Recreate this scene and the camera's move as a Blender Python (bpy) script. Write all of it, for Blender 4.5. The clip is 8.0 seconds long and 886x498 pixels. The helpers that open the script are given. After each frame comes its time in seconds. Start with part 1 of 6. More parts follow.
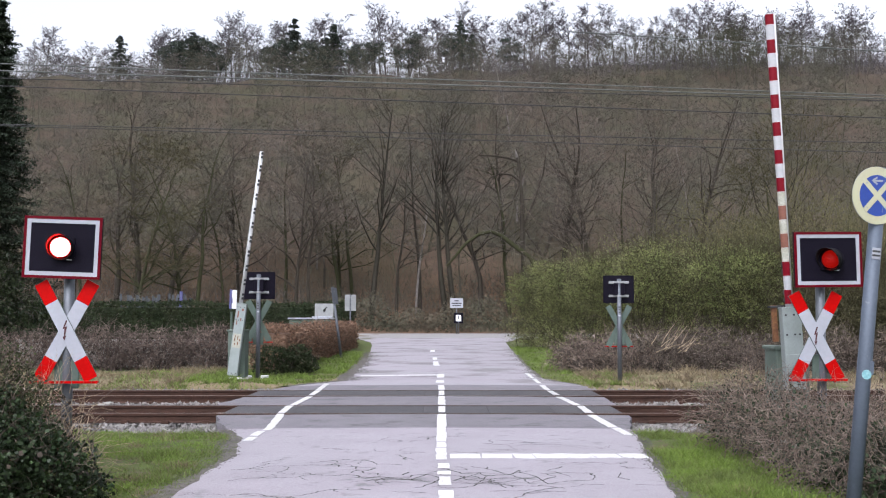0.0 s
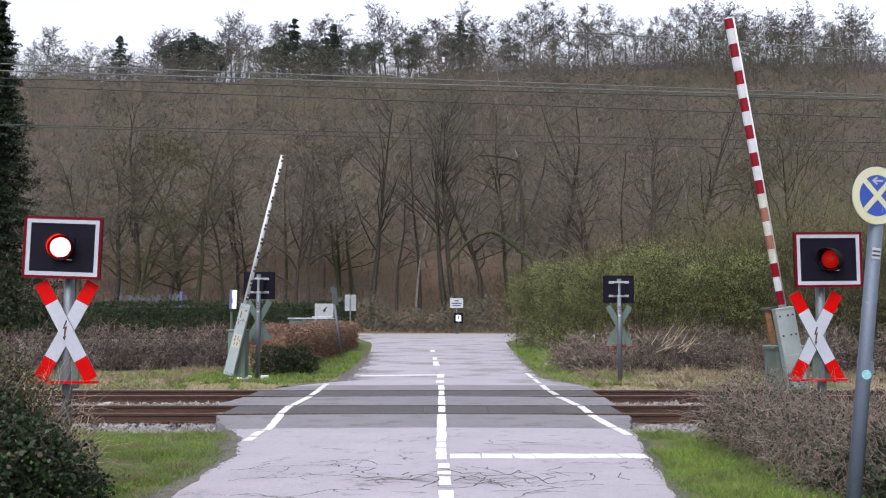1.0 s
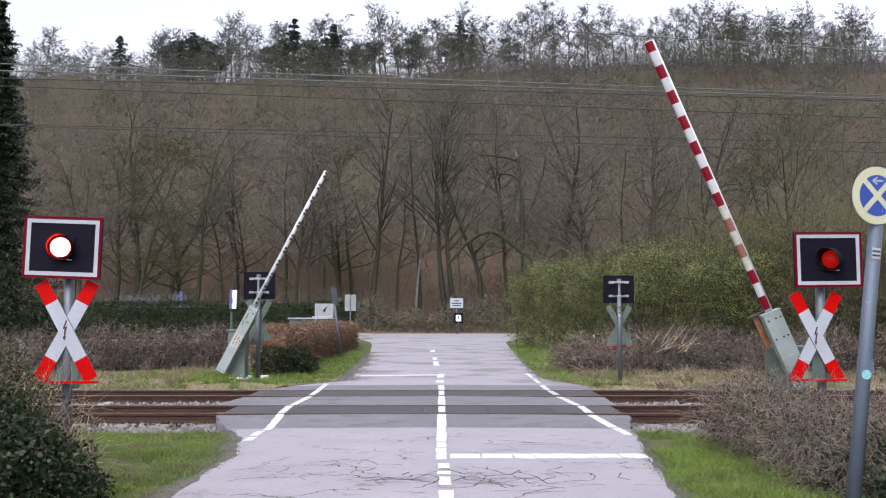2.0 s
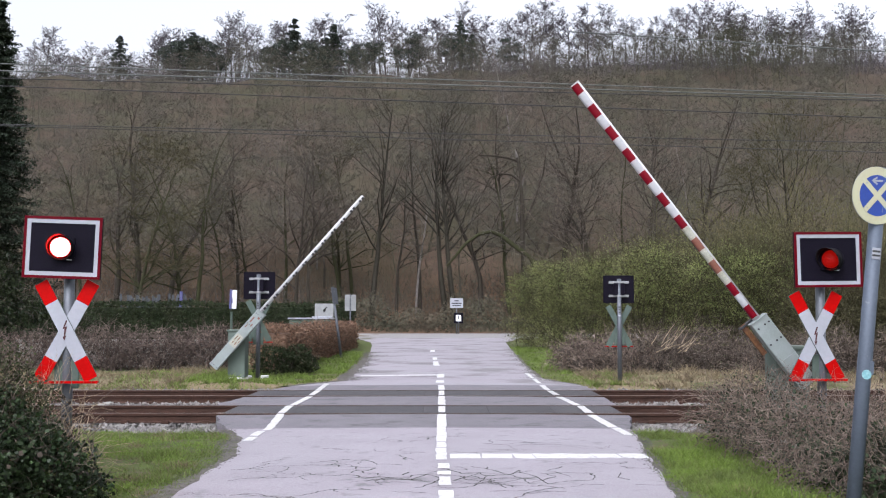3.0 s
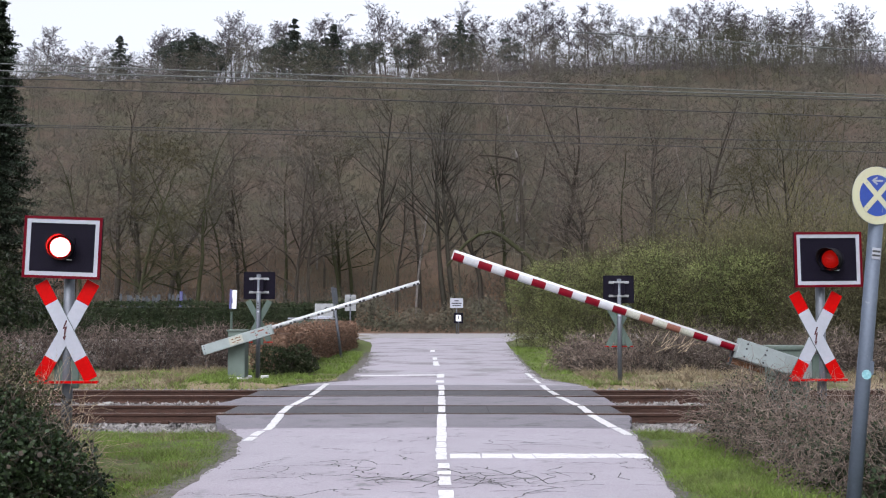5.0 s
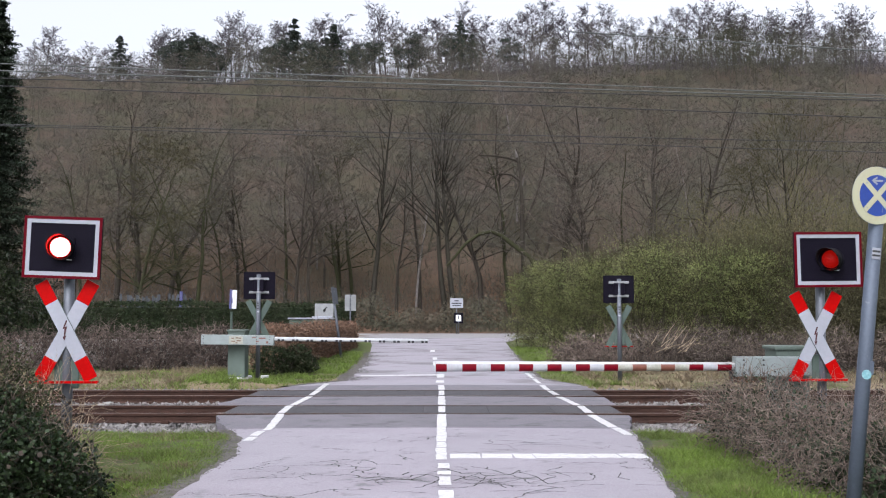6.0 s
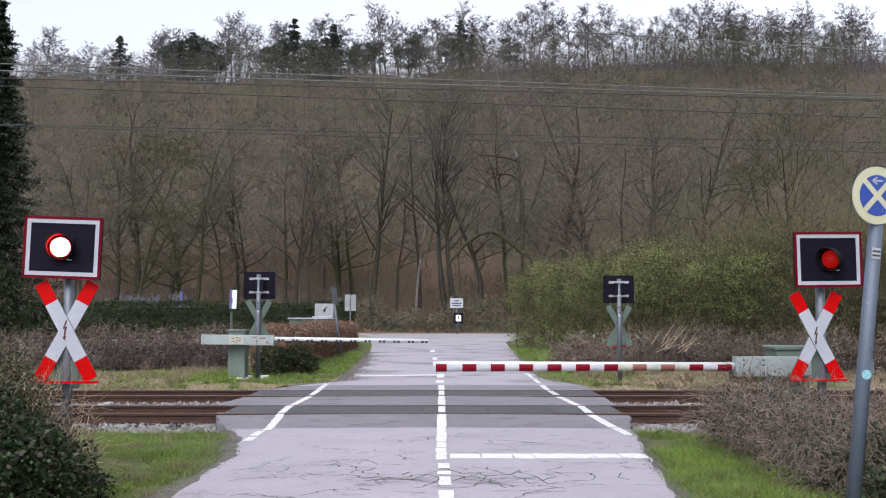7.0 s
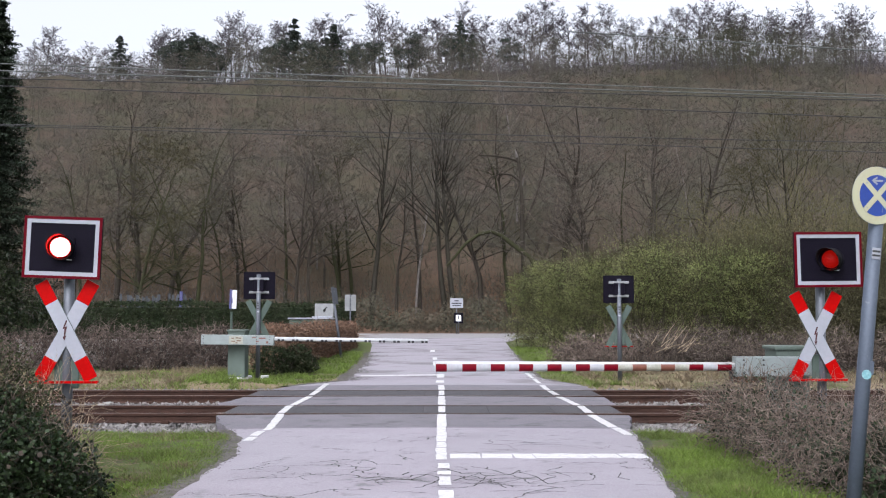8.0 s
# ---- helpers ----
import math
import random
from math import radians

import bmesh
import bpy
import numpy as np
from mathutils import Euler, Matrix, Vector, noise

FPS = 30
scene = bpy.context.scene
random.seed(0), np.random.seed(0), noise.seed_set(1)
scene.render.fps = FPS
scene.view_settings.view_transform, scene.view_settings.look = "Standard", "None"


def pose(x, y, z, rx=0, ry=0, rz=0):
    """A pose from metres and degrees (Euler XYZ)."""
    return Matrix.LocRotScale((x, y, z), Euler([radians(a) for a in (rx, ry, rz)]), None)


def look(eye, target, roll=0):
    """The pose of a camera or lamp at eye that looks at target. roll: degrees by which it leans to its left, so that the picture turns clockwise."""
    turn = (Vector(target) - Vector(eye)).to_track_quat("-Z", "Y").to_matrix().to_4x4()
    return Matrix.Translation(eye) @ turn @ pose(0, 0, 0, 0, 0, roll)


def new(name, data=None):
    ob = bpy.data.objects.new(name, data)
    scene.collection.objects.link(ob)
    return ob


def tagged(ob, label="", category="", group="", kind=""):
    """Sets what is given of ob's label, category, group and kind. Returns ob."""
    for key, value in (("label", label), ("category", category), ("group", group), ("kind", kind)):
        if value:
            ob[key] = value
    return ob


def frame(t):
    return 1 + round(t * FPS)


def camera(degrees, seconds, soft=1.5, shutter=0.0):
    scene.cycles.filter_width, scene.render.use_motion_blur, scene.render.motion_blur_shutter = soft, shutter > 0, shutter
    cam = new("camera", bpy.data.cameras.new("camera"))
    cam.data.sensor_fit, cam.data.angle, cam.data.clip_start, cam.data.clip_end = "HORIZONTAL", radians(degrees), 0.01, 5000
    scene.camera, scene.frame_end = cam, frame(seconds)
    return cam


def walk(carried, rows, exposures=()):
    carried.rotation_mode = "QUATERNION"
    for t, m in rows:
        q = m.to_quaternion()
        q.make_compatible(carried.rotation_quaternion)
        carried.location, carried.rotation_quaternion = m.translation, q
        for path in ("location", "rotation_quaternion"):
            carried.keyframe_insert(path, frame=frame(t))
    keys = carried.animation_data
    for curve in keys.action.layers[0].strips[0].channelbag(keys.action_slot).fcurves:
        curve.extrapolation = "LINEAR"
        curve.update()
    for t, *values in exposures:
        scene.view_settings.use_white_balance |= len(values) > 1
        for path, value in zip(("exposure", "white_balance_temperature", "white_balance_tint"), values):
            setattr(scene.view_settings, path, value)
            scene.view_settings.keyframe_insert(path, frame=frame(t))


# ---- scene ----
cam = camera(45.06, 8.0, soft=1.15)
EYE = (0.0, 0.0, 1.6)
CAM = look(EYE, (0.0, 18.9, 1.6 + 1.15))
walk(cam, [(0.0, CAM), (8.0, CAM)], exposures=[(0.0, 1.20, 5980, 14), (2.5, 1.17, 5980, 14), (4.5, 1.12, 5980, 14), (6.5, 1.09, 5980, 14), (8.0, 1.09, 5980, 14)])

# ---- light: a bright overcast sky, a wide weak sun behind cloud ----
SUN_EL, SUN_ROT = radians(48), radians(200)
world = bpy.data.worlds.new("world")
scene.world = world
world.use_nodes = True
wn, wl = world.node_tree.nodes, world.node_tree.links
bg = wn["Background"]
sky = wn.new("ShaderNodeTexSky")
sky.sky_type, sky.sun_disc = "NISHITA", False
sky.sun_elevation, sky.sun_rotation = SUN_EL, SUN_ROT
sky.air_density, sky.dust_density, sky.ozone_density = 1.0, 6.0, 1.0
pale = wn.new("ShaderNodeHueSaturation")
pale.inputs["Saturation"].default_value = 0.12
wl.new(sky.outputs[0], pale.inputs["Color"])
wl.new(pale.outputs[0], bg.inputs["Color"])
bg.inputs["Strength"].default_value = 0.15
sun = new("sun", bpy.data.lights.new("sun", "SUN"))
sun.data.energy, sun.data.angle, sun.data.color = 0.4, radians(25), (1.0, 0.97, 0.93)
sun.matrix_world = look((0, 0, 0), (-math.sin(SUN_ROT) * math.cos(SUN_EL), -math.cos(SUN_ROT) * math.cos(SUN_EL), -math.sin(SUN_EL)))
sun.location = (0, 0, 60)


# ---- materials ----
def mat(name, base, other=None, rough=0.8, metal=0.0, scale=6.0, fine=60.0, bump=0.3, blotch=0.5, spots=None, per=0.0, emit=None, spec=0.4, translucent=0.0, grit=0.2):
    """A surface with variation at two scales: blotches between base and other, fine grain, optional stain spots, relief."""
    m = bpy.data.materials.new(name)
    m.use_nodes = True
    n, l = m.node_tree.nodes, m.node_tree.links
    b = n["Principled BSDF"]
    other = other or tuple(c * 0.7 for c in base)
    co = n.new("ShaderNodeTexCoord")
    big = n.new("ShaderNodeTexNoise")
    big.inputs["Scale"].default_value, big.inputs["Detail"].default_value = scale, 5
    small = n.new("ShaderNodeTexNoise")
    small.inputs["Scale"].default_value, small.inputs["Detail"].default_value = fine, 4
    l.new(co.outputs["Object"], big.inputs["Vector"])
    l.new(co.outputs["Object"], small.inputs["Vector"])
    ramp = n.new("ShaderNodeMapRange")
    ramp.inputs[1].default_value, ramp.inputs[2].default_value = 0.5 - blotch * 0.35, 0.5 + blotch * 0.35
    l.new(big.outputs[0], ramp.inputs[0])
    mix = n.new("ShaderNodeMix")
    mix.data_type = "RGBA"
    mix.inputs[6].default_value, mix.inputs[7].default_value = (*base, 1), (*other, 1)
    l.new(ramp.outputs[0], mix.inputs[0])
    grain = n.new("ShaderNodeMapRange")
    grain.inputs[1].default_value, grain.inputs[2].default_value, grain.inputs[3].default_value, grain.inputs[4].default_value = 0.3, 0.7, 1 - grit, 1 + grit
    l.new(small.outputs[0], grain.inputs[0])
    last = grain.outputs[0]
    if per:
        geo, info = n.new("ShaderNodeNewGeometry"), n.new("ShaderNodeObjectInfo")
        add = n.new("ShaderNodeMath")
        add.operation = "ADD"
        l.new(geo.outputs["Random Per Island"], add.inputs[0])
        l.new(info.outputs["Random"], add.inputs[1])
        fr = n.new("ShaderNodeMath")
        fr.operation = "FRACT"
        l.new(add.outputs[0], fr.inputs[0])
        pr = n.new("ShaderNodeMapRange")
        pr.inputs[3].default_value, pr.inputs[4].default_value = 1 - per, 1 + per
        l.new(fr.outputs[0], pr.inputs[0])
        mul = n.new("ShaderNodeMath")
        mul.operation = "MULTIPLY"
        l.new(last, mul.inputs[0])
        l.new(pr.outputs[0], mul.inputs[1])
        last = mul.outputs[0]
    tone = n.new("ShaderNodeVectorMath")
    tone.operation = "SCALE"
    l.new(mix.outputs[2], tone.inputs[0])
    l.new(last, tone.inputs["Scale"])
    colour = tone.outputs[0]
    if spots:
        sc, lo, hi, stain = spots
        sp = n.new("ShaderNodeTexNoise")
        sp.inputs["Scale"].default_value, sp.inputs["Detail"].default_value, sp.inputs["Roughness"].default_value = sc, 8, 0.65
        l.new(co.outputs["Object"], sp.inputs["Vector"])
        mr = n.new("ShaderNodeMapRange")
        mr.inputs[1].default_value, mr.inputs[2].default_value = lo, hi
        l.new(sp.outputs[0], mr.inputs[0])
        mx = n.new("ShaderNodeMix")
        mx.data_type = "RGBA"
        mx.inputs[7].default_value = (*stain, 1)
        l.new(mr.outputs[0], mx.inputs[0])
        l.new(colour, mx.inputs[6])
        colour = mx.outputs[2]
    l.new(colour, b.inputs["Base Color"])
    b.inputs["Roughness"].default_value, b.inputs["Metallic"].default_value = rough, metal
    b.inputs["Specular IOR Level"].default_value = spec
    if bump:
        bp = n.new("ShaderNodeBump")
        bp.inputs["Strength"].default_value, bp.inputs["Distance"].default_value = bump, 0.02
        l.new(small.outputs[0], bp.inputs["Height"])
        l.new(bp.outputs[0], b.inputs["Normal"])
    if emit:
        b.inputs["Emission Color"].default_value, b.inputs["Emission Strength"].default_value = (*emit[:3], 1), emit[3]
    if translucent:
        tr, ms = n.new("ShaderNodeBsdfTranslucent"), n.new("ShaderNodeMixShader")
        l.new(colour, tr.inputs[0])
        ms.inputs[0].default_value = translucent
        l.new(b.outputs[0], ms.inputs[1])
        l.new(tr.outputs[0], ms.inputs[2])
        l.new(ms.outputs[0], n["Material Output"].inputs["Surface"])
    return m


ASPHALT = mat("worn_pale_asphalt", (0.261, 0.239, 0.264), (0.214, 0.195, 0.215), 0.85, scale=0.9, fine=55, bump=0.5, grit=0.13, blotch=0.8, spots=(3.0, 0.57, 0.70, (0.15, 0.145, 0.15)))
ASPHALT_FAR = mat("patched_far_asphalt", (0.261, 0.239, 0.264), (0.214, 0.195, 0.215), 0.85, scale=0.35, fine=55, bump=0.5, grit=0.13, blotch=0.9, spots=(0.45, 0.50, 0.62, (0.135, 0.125, 0.128)))
ASPHALT_DARK = mat("crossing_asphalt", (0.145, 0.134, 0.147), (0.11, 0.101, 0.112), 0.8, scale=1.3, fine=55, bump=0.5, blotch=0.9, spots=(1.7, 0.54, 0.68, (0.07, 0.066, 0.07)))
PANEL = mat("rubber_panel", (0.050, 0.0475, 0.0515), (0.038, 0.036, 0.039), 0.8, scale=2.0, fine=70, bump=0.25, per=0.08)
VERGE = mat("crumbled_asphalt_edge", (0.105, 0.094, 0.084), (0.048, 0.044, 0.036), 0.95, scale=7, fine=28, bump=1.0, blotch=0.7, grit=0.5, spots=(5, 0.52, 0.62, (0.055, 0.06, 0.028)))
PAINT_WHITE = mat("white_road_paint", (0.493, 0.484, 0.476), (0.425, 0.416, 0.408), 0.6, scale=8, fine=120, bump=0.2, spots=(16, 0.55, 0.66, (0.30, 0.28, 0.29)), spec=0.2)
CRACK = mat("open_crack", (0.05, 0.047, 0.045), None, 1.0, bump=0)
RUST = mat("rusty_rail_steel", (0.0527, 0.0272, 0.0195), (0.0306, 0.017, 0.0127), 0.8, 0.1, scale=5, fine=90, bump=0.4, spec=0.15)
RAILTOP = mat("rail_head_steel", (0.15, 0.125, 0.112), (0.09, 0.072, 0.062), 0.45, 0.6, scale=4, fine=80, bump=0.1)
STONE = mat("ballast_stone", (0.162, 0.153, 0.149), (0.108, 0.0968, 0.09), 0.9, scale=9, fine=80, per=0.45)
SLEEPER = mat("concrete_sleeper", (0.173, 0.163, 0.149), (0.134, 0.125, 0.115), 0.9, scale=6, fine=80)
GALV = mat("galvanised_grey_steel", (0.105, 0.113, 0.128), (0.082, 0.088, 0.1), 0.5, 0.35, scale=7, fine=60, bump=0.1, blotch=0.9, spec=0.25, grit=0.08)
POLE_BLUE = mat("weathered_grey_pole_paint", (0.075, 0.09, 0.118), (0.06, 0.072, 0.093), 0.55, 0.2, scale=5, fine=50, bump=0.15, blotch=0.9, spots=(9, 0.66, 0.75, (0.16, 0.17, 0.18)), spec=0.3, grit=0.07)
ALU = mat("bare_aluminium", (0.246, 0.25, 0.25), (0.21, 0.214, 0.218), 0.5, 0.4, scale=6, fine=60, bump=0.08)
GREEN_PAINT = mat("faded_green_paint", (0.064, 0.0864, 0.0736), (0.0512, 0.0704, 0.0576), 0.6, scale=5, fine=50, bump=0.12, spots=(6, 0.64, 0.78, (0.10, 0.11, 0.09)), spec=0.2, grit=0.07)
CABINET = mat("grey_green_cabinet_paint", (0.092, 0.116, 0.1), (0.076, 0.096, 0.08), 0.6, scale=4, fine=50, bump=0.12, spots=(7, 0.62, 0.74, (0.12, 0.12, 0.10)), spec=0.2, grit=0.06)
BLACKBOARD = mat("matt_black_board", (0.006, 0.00495, 0.0096), (0.0045, 0.0036, 0.0072), 0.6, scale=5, fine=60, bump=0.06, spec=0.05)
SIGN_WHITE = mat("white_sign_sheet", (0.274, 0.28, 0.312), (0.249, 0.255, 0.283), 0.4, scale=4, fine=30, bump=0.03, spots=(12, 0.70, 0.84, (0.34, 0.34, 0.35)), spec=0.15, grit=0.04)
SIGN_RED = mat("red_sign_sheet", (0.322, 0.00129, 0.000828), (0.279, 0.00111, 0.000828), 0.4, scale=4, fine=30, bump=0.03, spec=0.05, grit=0.06)
DEEP_RED = mat("dark_red_edge", (0.0809, 0.00101, 0.00504), (0.0666, 0.00101, 0.00605), 0.45, scale=4, fine=30, bump=0.03, spec=0.05, grit=0.06)
BOOM_WHITE = mat("white_boom_paint", (0.42, 0.424, 0.431), (0.375, 0.379, 0.383), 0.45, scale=5, fine=40, bump=0.05, spots=(4, 0.62, 0.75, (0.50, 0.50, 0.44)), spec=0.2, grit=0.05)
BOOM_SHEET = mat("grey_white_boom_sheet", (0.335, 0.338, 0.350), (0.295, 0.298, 0.31), 0.45, scale=6, fine=40, bump=0.03, spec=0.15, grit=0.05)
BOOM_RED = mat("red_boom_sheet", (0.125, 0.0013, 0.0072), (0.105, 0.0013, 0.0066), 0.4, scale=5, fine=40, bump=0.04, spots=(3, 0.66, 0.8, (0.25, 0.07, 0.05)), spec=0.12, grit=0.08)
BOOM_WORN = mat("faded_boom_sheet", (0.147, 0.049, 0.0318), (0.118, 0.0441, 0.0245), 0.6, scale=14, fine=60, bump=0.06)
BOOM_GRIMY = mat("grimy_white_boom_sheet", (0.294, 0.294, 0.252), (0.241, 0.241, 0.194), 0.6, scale=12, fine=60, bump=0.06)
HOUSING = mat("light_grey_boom_housing", (0.226, 0.252, 0.25), (0.195, 0.22, 0.213), 0.5, 0.15, scale=5, fine=50, bump=0.08, spots=(7, 0.70, 0.78, (0.16, 0.12, 0.09)), spec=0.2, grit=0.05)
DARK = mat("dark_metal", (0.03, 0.03, 0.032), None, 0.6, 0.3, bump=0.05)
CONCRETE = mat("pale_concrete", (0.25, 0.244, 0.226), (0.196, 0.19, 0.173), 0.9, scale=6, fine=60)


# ---- builders ----
def part(name, bm, material, parent, label="", m=None):
    """Links a bmesh as one mesh object under a thing or under a part."""
    me = bpy.data.meshes.new(name)
    bm.to_mesh(me)
    bm.free()
    return mesh_part(name, me, material, parent, label, m)


def mesh_part(name, me, material, parent, label="", m=None):
    for one in (material if isinstance(material, (list, tuple)) else [material]):
        if one.name not in [x.name for x in me.materials if x]:
            me.materials.append(one)
    ob = new(name, me)
    ob.parent = parent
    if m is not None:
        ob.matrix_basis = m
    if label:
        ob["label"] = label
    return ob


def thing(name, m, label, category, group="", kind=""):
    ob = new(name)
    ob.empty_display_size = 0.2
    ob.matrix_basis = m
    return tagged(ob, label, category, group, kind)


def box(bm, cx, cy, cz, sx, sy, sz, bevel=0.0, m=None, mat_index=0):
    r = bmesh.ops.create_cube(bm, size=1.0)
    vs = r["verts"]
    bmesh.ops.scale(bm, vec=(sx, sy, sz), verts=vs)
    if bevel:
        es = list({e for v in vs for e in v.link_edges})
        out = bmesh.ops.bevel(bm, geom=es, offset=bevel, segments=2, affect="EDGES", profile=0.6)
        vs = list({v for f in out["faces"] for v in f.verts} | {v for v in vs if v.is_valid})
    mm = Matrix.Translation((cx, cy, cz))
    if m is not None:
        mm = m @ mm
    bmesh.ops.transform(bm, matrix=mm, verts=vs)
    for f in {f for v in vs for f in v.link_faces}:
        f.material_index = mat_index
    return bm


def cyl(bm, p, q, r0, r1=None, seg=16):
    p, q = Vector(p), Vector(q)
    d = q - p
    mm = Matrix.Translation((p + q) / 2) @ d.to_track_quat("Z", "Y").to_matrix().to_4x4()
    bmesh.ops.create_cone(bm, cap_ends=True, segments=seg, radius1=r0, radius2=r0 if r1 is None else r1, depth=d.length, matrix=mm)
    return bm


def smooth(ob):
    for f in ob.data.polygons:
        f.use_smooth = True
    return ob


def B(*a, **k):
    return box(bmesh.new(), *a, **k)


def C(*a, **k):
    return cyl(bmesh.new(), *a, **k)


def mesh_of(name, verts, faces):
    me = bpy.data.meshes.new(name)
    me.from_pydata([tuple(v) for v in verts], [], [tuple(f) for f in faces])
    return me


# ---- ground ----
def sstep(a, b, v):
    t = np.clip((np.asarray(v, float) - a) / (b - a), 0, 1)
    return t * t * (3 - 2 * t)


def ground_height(x, y):
    x, y = np.asarray(x, float), np.asarray(y, float)
    wav = 0.05 * np.sin(x * 0.9 + 1.3 * np.sin(y * 0.5)) + 0.04 * np.sin(y * 1.1 + x * 0.4)
    off_road = sstep(3.2, 6.0, np.abs(x))
    z = -0.04 + wav * off_road
    bed = sstep(14.7, 15.4, y) * (1 - sstep(24.1, 24.9, y))
    z = z * (1 - bed) - 0.24 * bed
    foot = sstep(88.5, 91, y) * 0.7
    slope = np.maximum(0, y - 91) * 0.405 * sstep(91, 120, y)
    ridge = 53.3 + 0.03 * x + 1.5 * np.sin(x * 0.045) + 3.0 * sstep(5, 60, x) + 0.8 * np.sin(x * 0.21) * np.sin(x * 0.083 + 1) - 0.02 * np.maximum(0, y - 240)
    hill = foot + slope
    hill = np.where(hill > ridge - 6, ridge - 6 + 6 * (1 - np.exp(-(hill - ridge + 6) / 6)), hill)
    bumps = (0.5 * np.sin(x * 0.31 + y * 0.12) + 0.6 * np.sin(y * 0.27 - x * 0.11)) * sstep(93, 110, y)
    return z + hill + bumps


def axis(*stretches):
    out = []
    for a, b, step in stretches:
        out += list(np.arange(a, b, step))
    return np.array(out + [stretches[-1][1]])


def build_ground():
    xs = axis((-1500, -300, 100), (-300, -40, 8), (-40, -8, 1.0), (-8, 8, 0.35), (8, 40, 1.0), (40, 300, 8), (300, 1500, 100))
    ys = axis((-600, -40, 60), (-40, 6, 3), (6, 30, 0.3), (30, 95, 2), (95, 260, 5), (260, 1500, 80))
    X, Y = np.meshgrid(xs, ys)
    V = np.stack([X, Y, ground_height(X, Y)], -1).reshape(-1, 3)
    w, h = len(xs), len(ys)
    i = (np.arange(h - 1)[:, None] * w + np.arange(w - 1)[None]).ravel()
    me = mesh_of("ground", V, np.stack([i, i + 1, i + 1 + w, i + w], -1).tolist())
    m = bpy.data.materials.new("grass_soil_and_leaf_litter")
    m.use_nodes = True
    n, l = m.node_tree.nodes, m.node_tree.links
    b = n["Principled BSDF"]
    b.inputs["Roughness"].default_value, b.inputs["Specular IOR Level"].default_value = 0.95, 0.15
    co, sep = n.new("ShaderNodeTexCoord"), n.new("ShaderNodeSeparateXYZ")
    l.new(co.outputs["Object"], sep.inputs[0])

    def nz(scale, detail=6):
        t = n.new("ShaderNodeTexNoise")
        t.inputs["Scale"].default_value, t.inputs["Detail"].default_value = scale, detail
        l.new(co.outputs["Object"], t.inputs["Vector"])
        return t.outputs[0]

    def rng(src, a, c, lo=0.0, hi=1.0):
        r = n.new("ShaderNodeMapRange")
        for k, v in zip((1, 2, 3, 4), (a, c, lo, hi)):
            r.inputs[k].default_value = v
        l.new(src, r.inputs[0])
        return r.outputs[0]

    def mx(f, a, c):
        r = n.new("ShaderNodeMix")
        r.data_type = "RGBA"
        l.new(f, r.inputs[0])
        for k, v in ((6, a), (7, c)):
            if isinstance(v, tuple):
                r.inputs[k].default_value = (*v, 1)
            else:
                l.new(v, r.inputs[k])
        return r.outputs[2]

    def mul(a, c):
        r = n.new("ShaderNodeMath")
        r.operation = "MULTIPLY"
        l.new(a, r.inputs[0])
        l.new(c, r.inputs[1])
        return r.outputs[0]

    turf = mx(rng(nz(2.5), 0.35, 0.65), (0.052, 0.078, 0.018), (0.074, 0.086, 0.028))
    turf = mx(rng(nz(7), 0.50, 0.64), turf, (0.075, 0.062, 0.042))
    litter = mx(rng(nz(1.2), 0.35, 0.65), (0.046, 0.034, 0.024), (0.070, 0.050, 0.036))
    litter = mx(rng(nz(0.12), 0.4, 0.62), litter, (0.046, 0.042, 0.024))
    litter = mx(rng(sep.outputs["Y"], 116, 96), litter, mx(rng(nz(0.5), 0.35, 0.65), (0.125, 0.070, 0.046), (0.088, 0.060, 0.042)))
    litter = mx(rng(nz(14), 0.55, 0.75), litter, (0.03, 0.025, 0.02))
    stony = mx(rng(nz(25), 0.35, 0.65), (0.07, 0.06, 0.052), (0.14, 0.125, 0.115))
    far = rng(sep.outputs["Y"], 62, 90)
    col = mx(far, turf, litter)
    bed = mul(rng(sep.outputs["Y"], 14.8, 15.2), rng(sep.outputs["Y"], 24.6, 24.2))
    col = mx(bed, col, stony)
    straw = mul(rng(sep.outputs["Y"], 24.2, 24.6), rng(sep.outputs["Y"], 31, 27))
    col = mx(mul(straw, rng(nz(0.9), 0.40, 0.55)), col, (0.16, 0.125, 0.078))
    l.new(col, b.inputs["Base Color"])
    bp = n.new("ShaderNodeBump")
    bp.inputs["Strength"].default_value, bp.inputs["Distance"].default_value = 0.8, 0.08
    l.new(nz(9), bp.inputs["Height"])
    l.new(bp.outputs[0], b.inputs["Normal"])
    g = mesh_part("ground", me, m, None)
    smooth(g)
    tagged(g, "valley floor of spring grass rising into a wooded hillside of brown leaf litter", "ground", kind="structure")


build_ground()


# ---- road and level crossing ----
def edge_left(y):
    return np.interp(y, [-30, 10.4, 12.5, 14, 15.2, 16.2, 19.5, 23.0, 24.2, 26.2, 36, 56, 62, 72], [-2.42, -2.42, -2.40, -2.62, -3.0, -3.4, -4.05, -3.7, -3.4, -2.35, -2.55, -3.7, -4.2, -6.0])


def edge_right(y):
    return np.interp(y, [-30, 9, 13, 15.2, 17, 22.8, 24.2, 27.2, 36, 62, 72], [1.95, 2.0, 2.42, 2.66, 2.95, 3.25, 3.2, 2.45, 2.65, 3.6, 5.2])


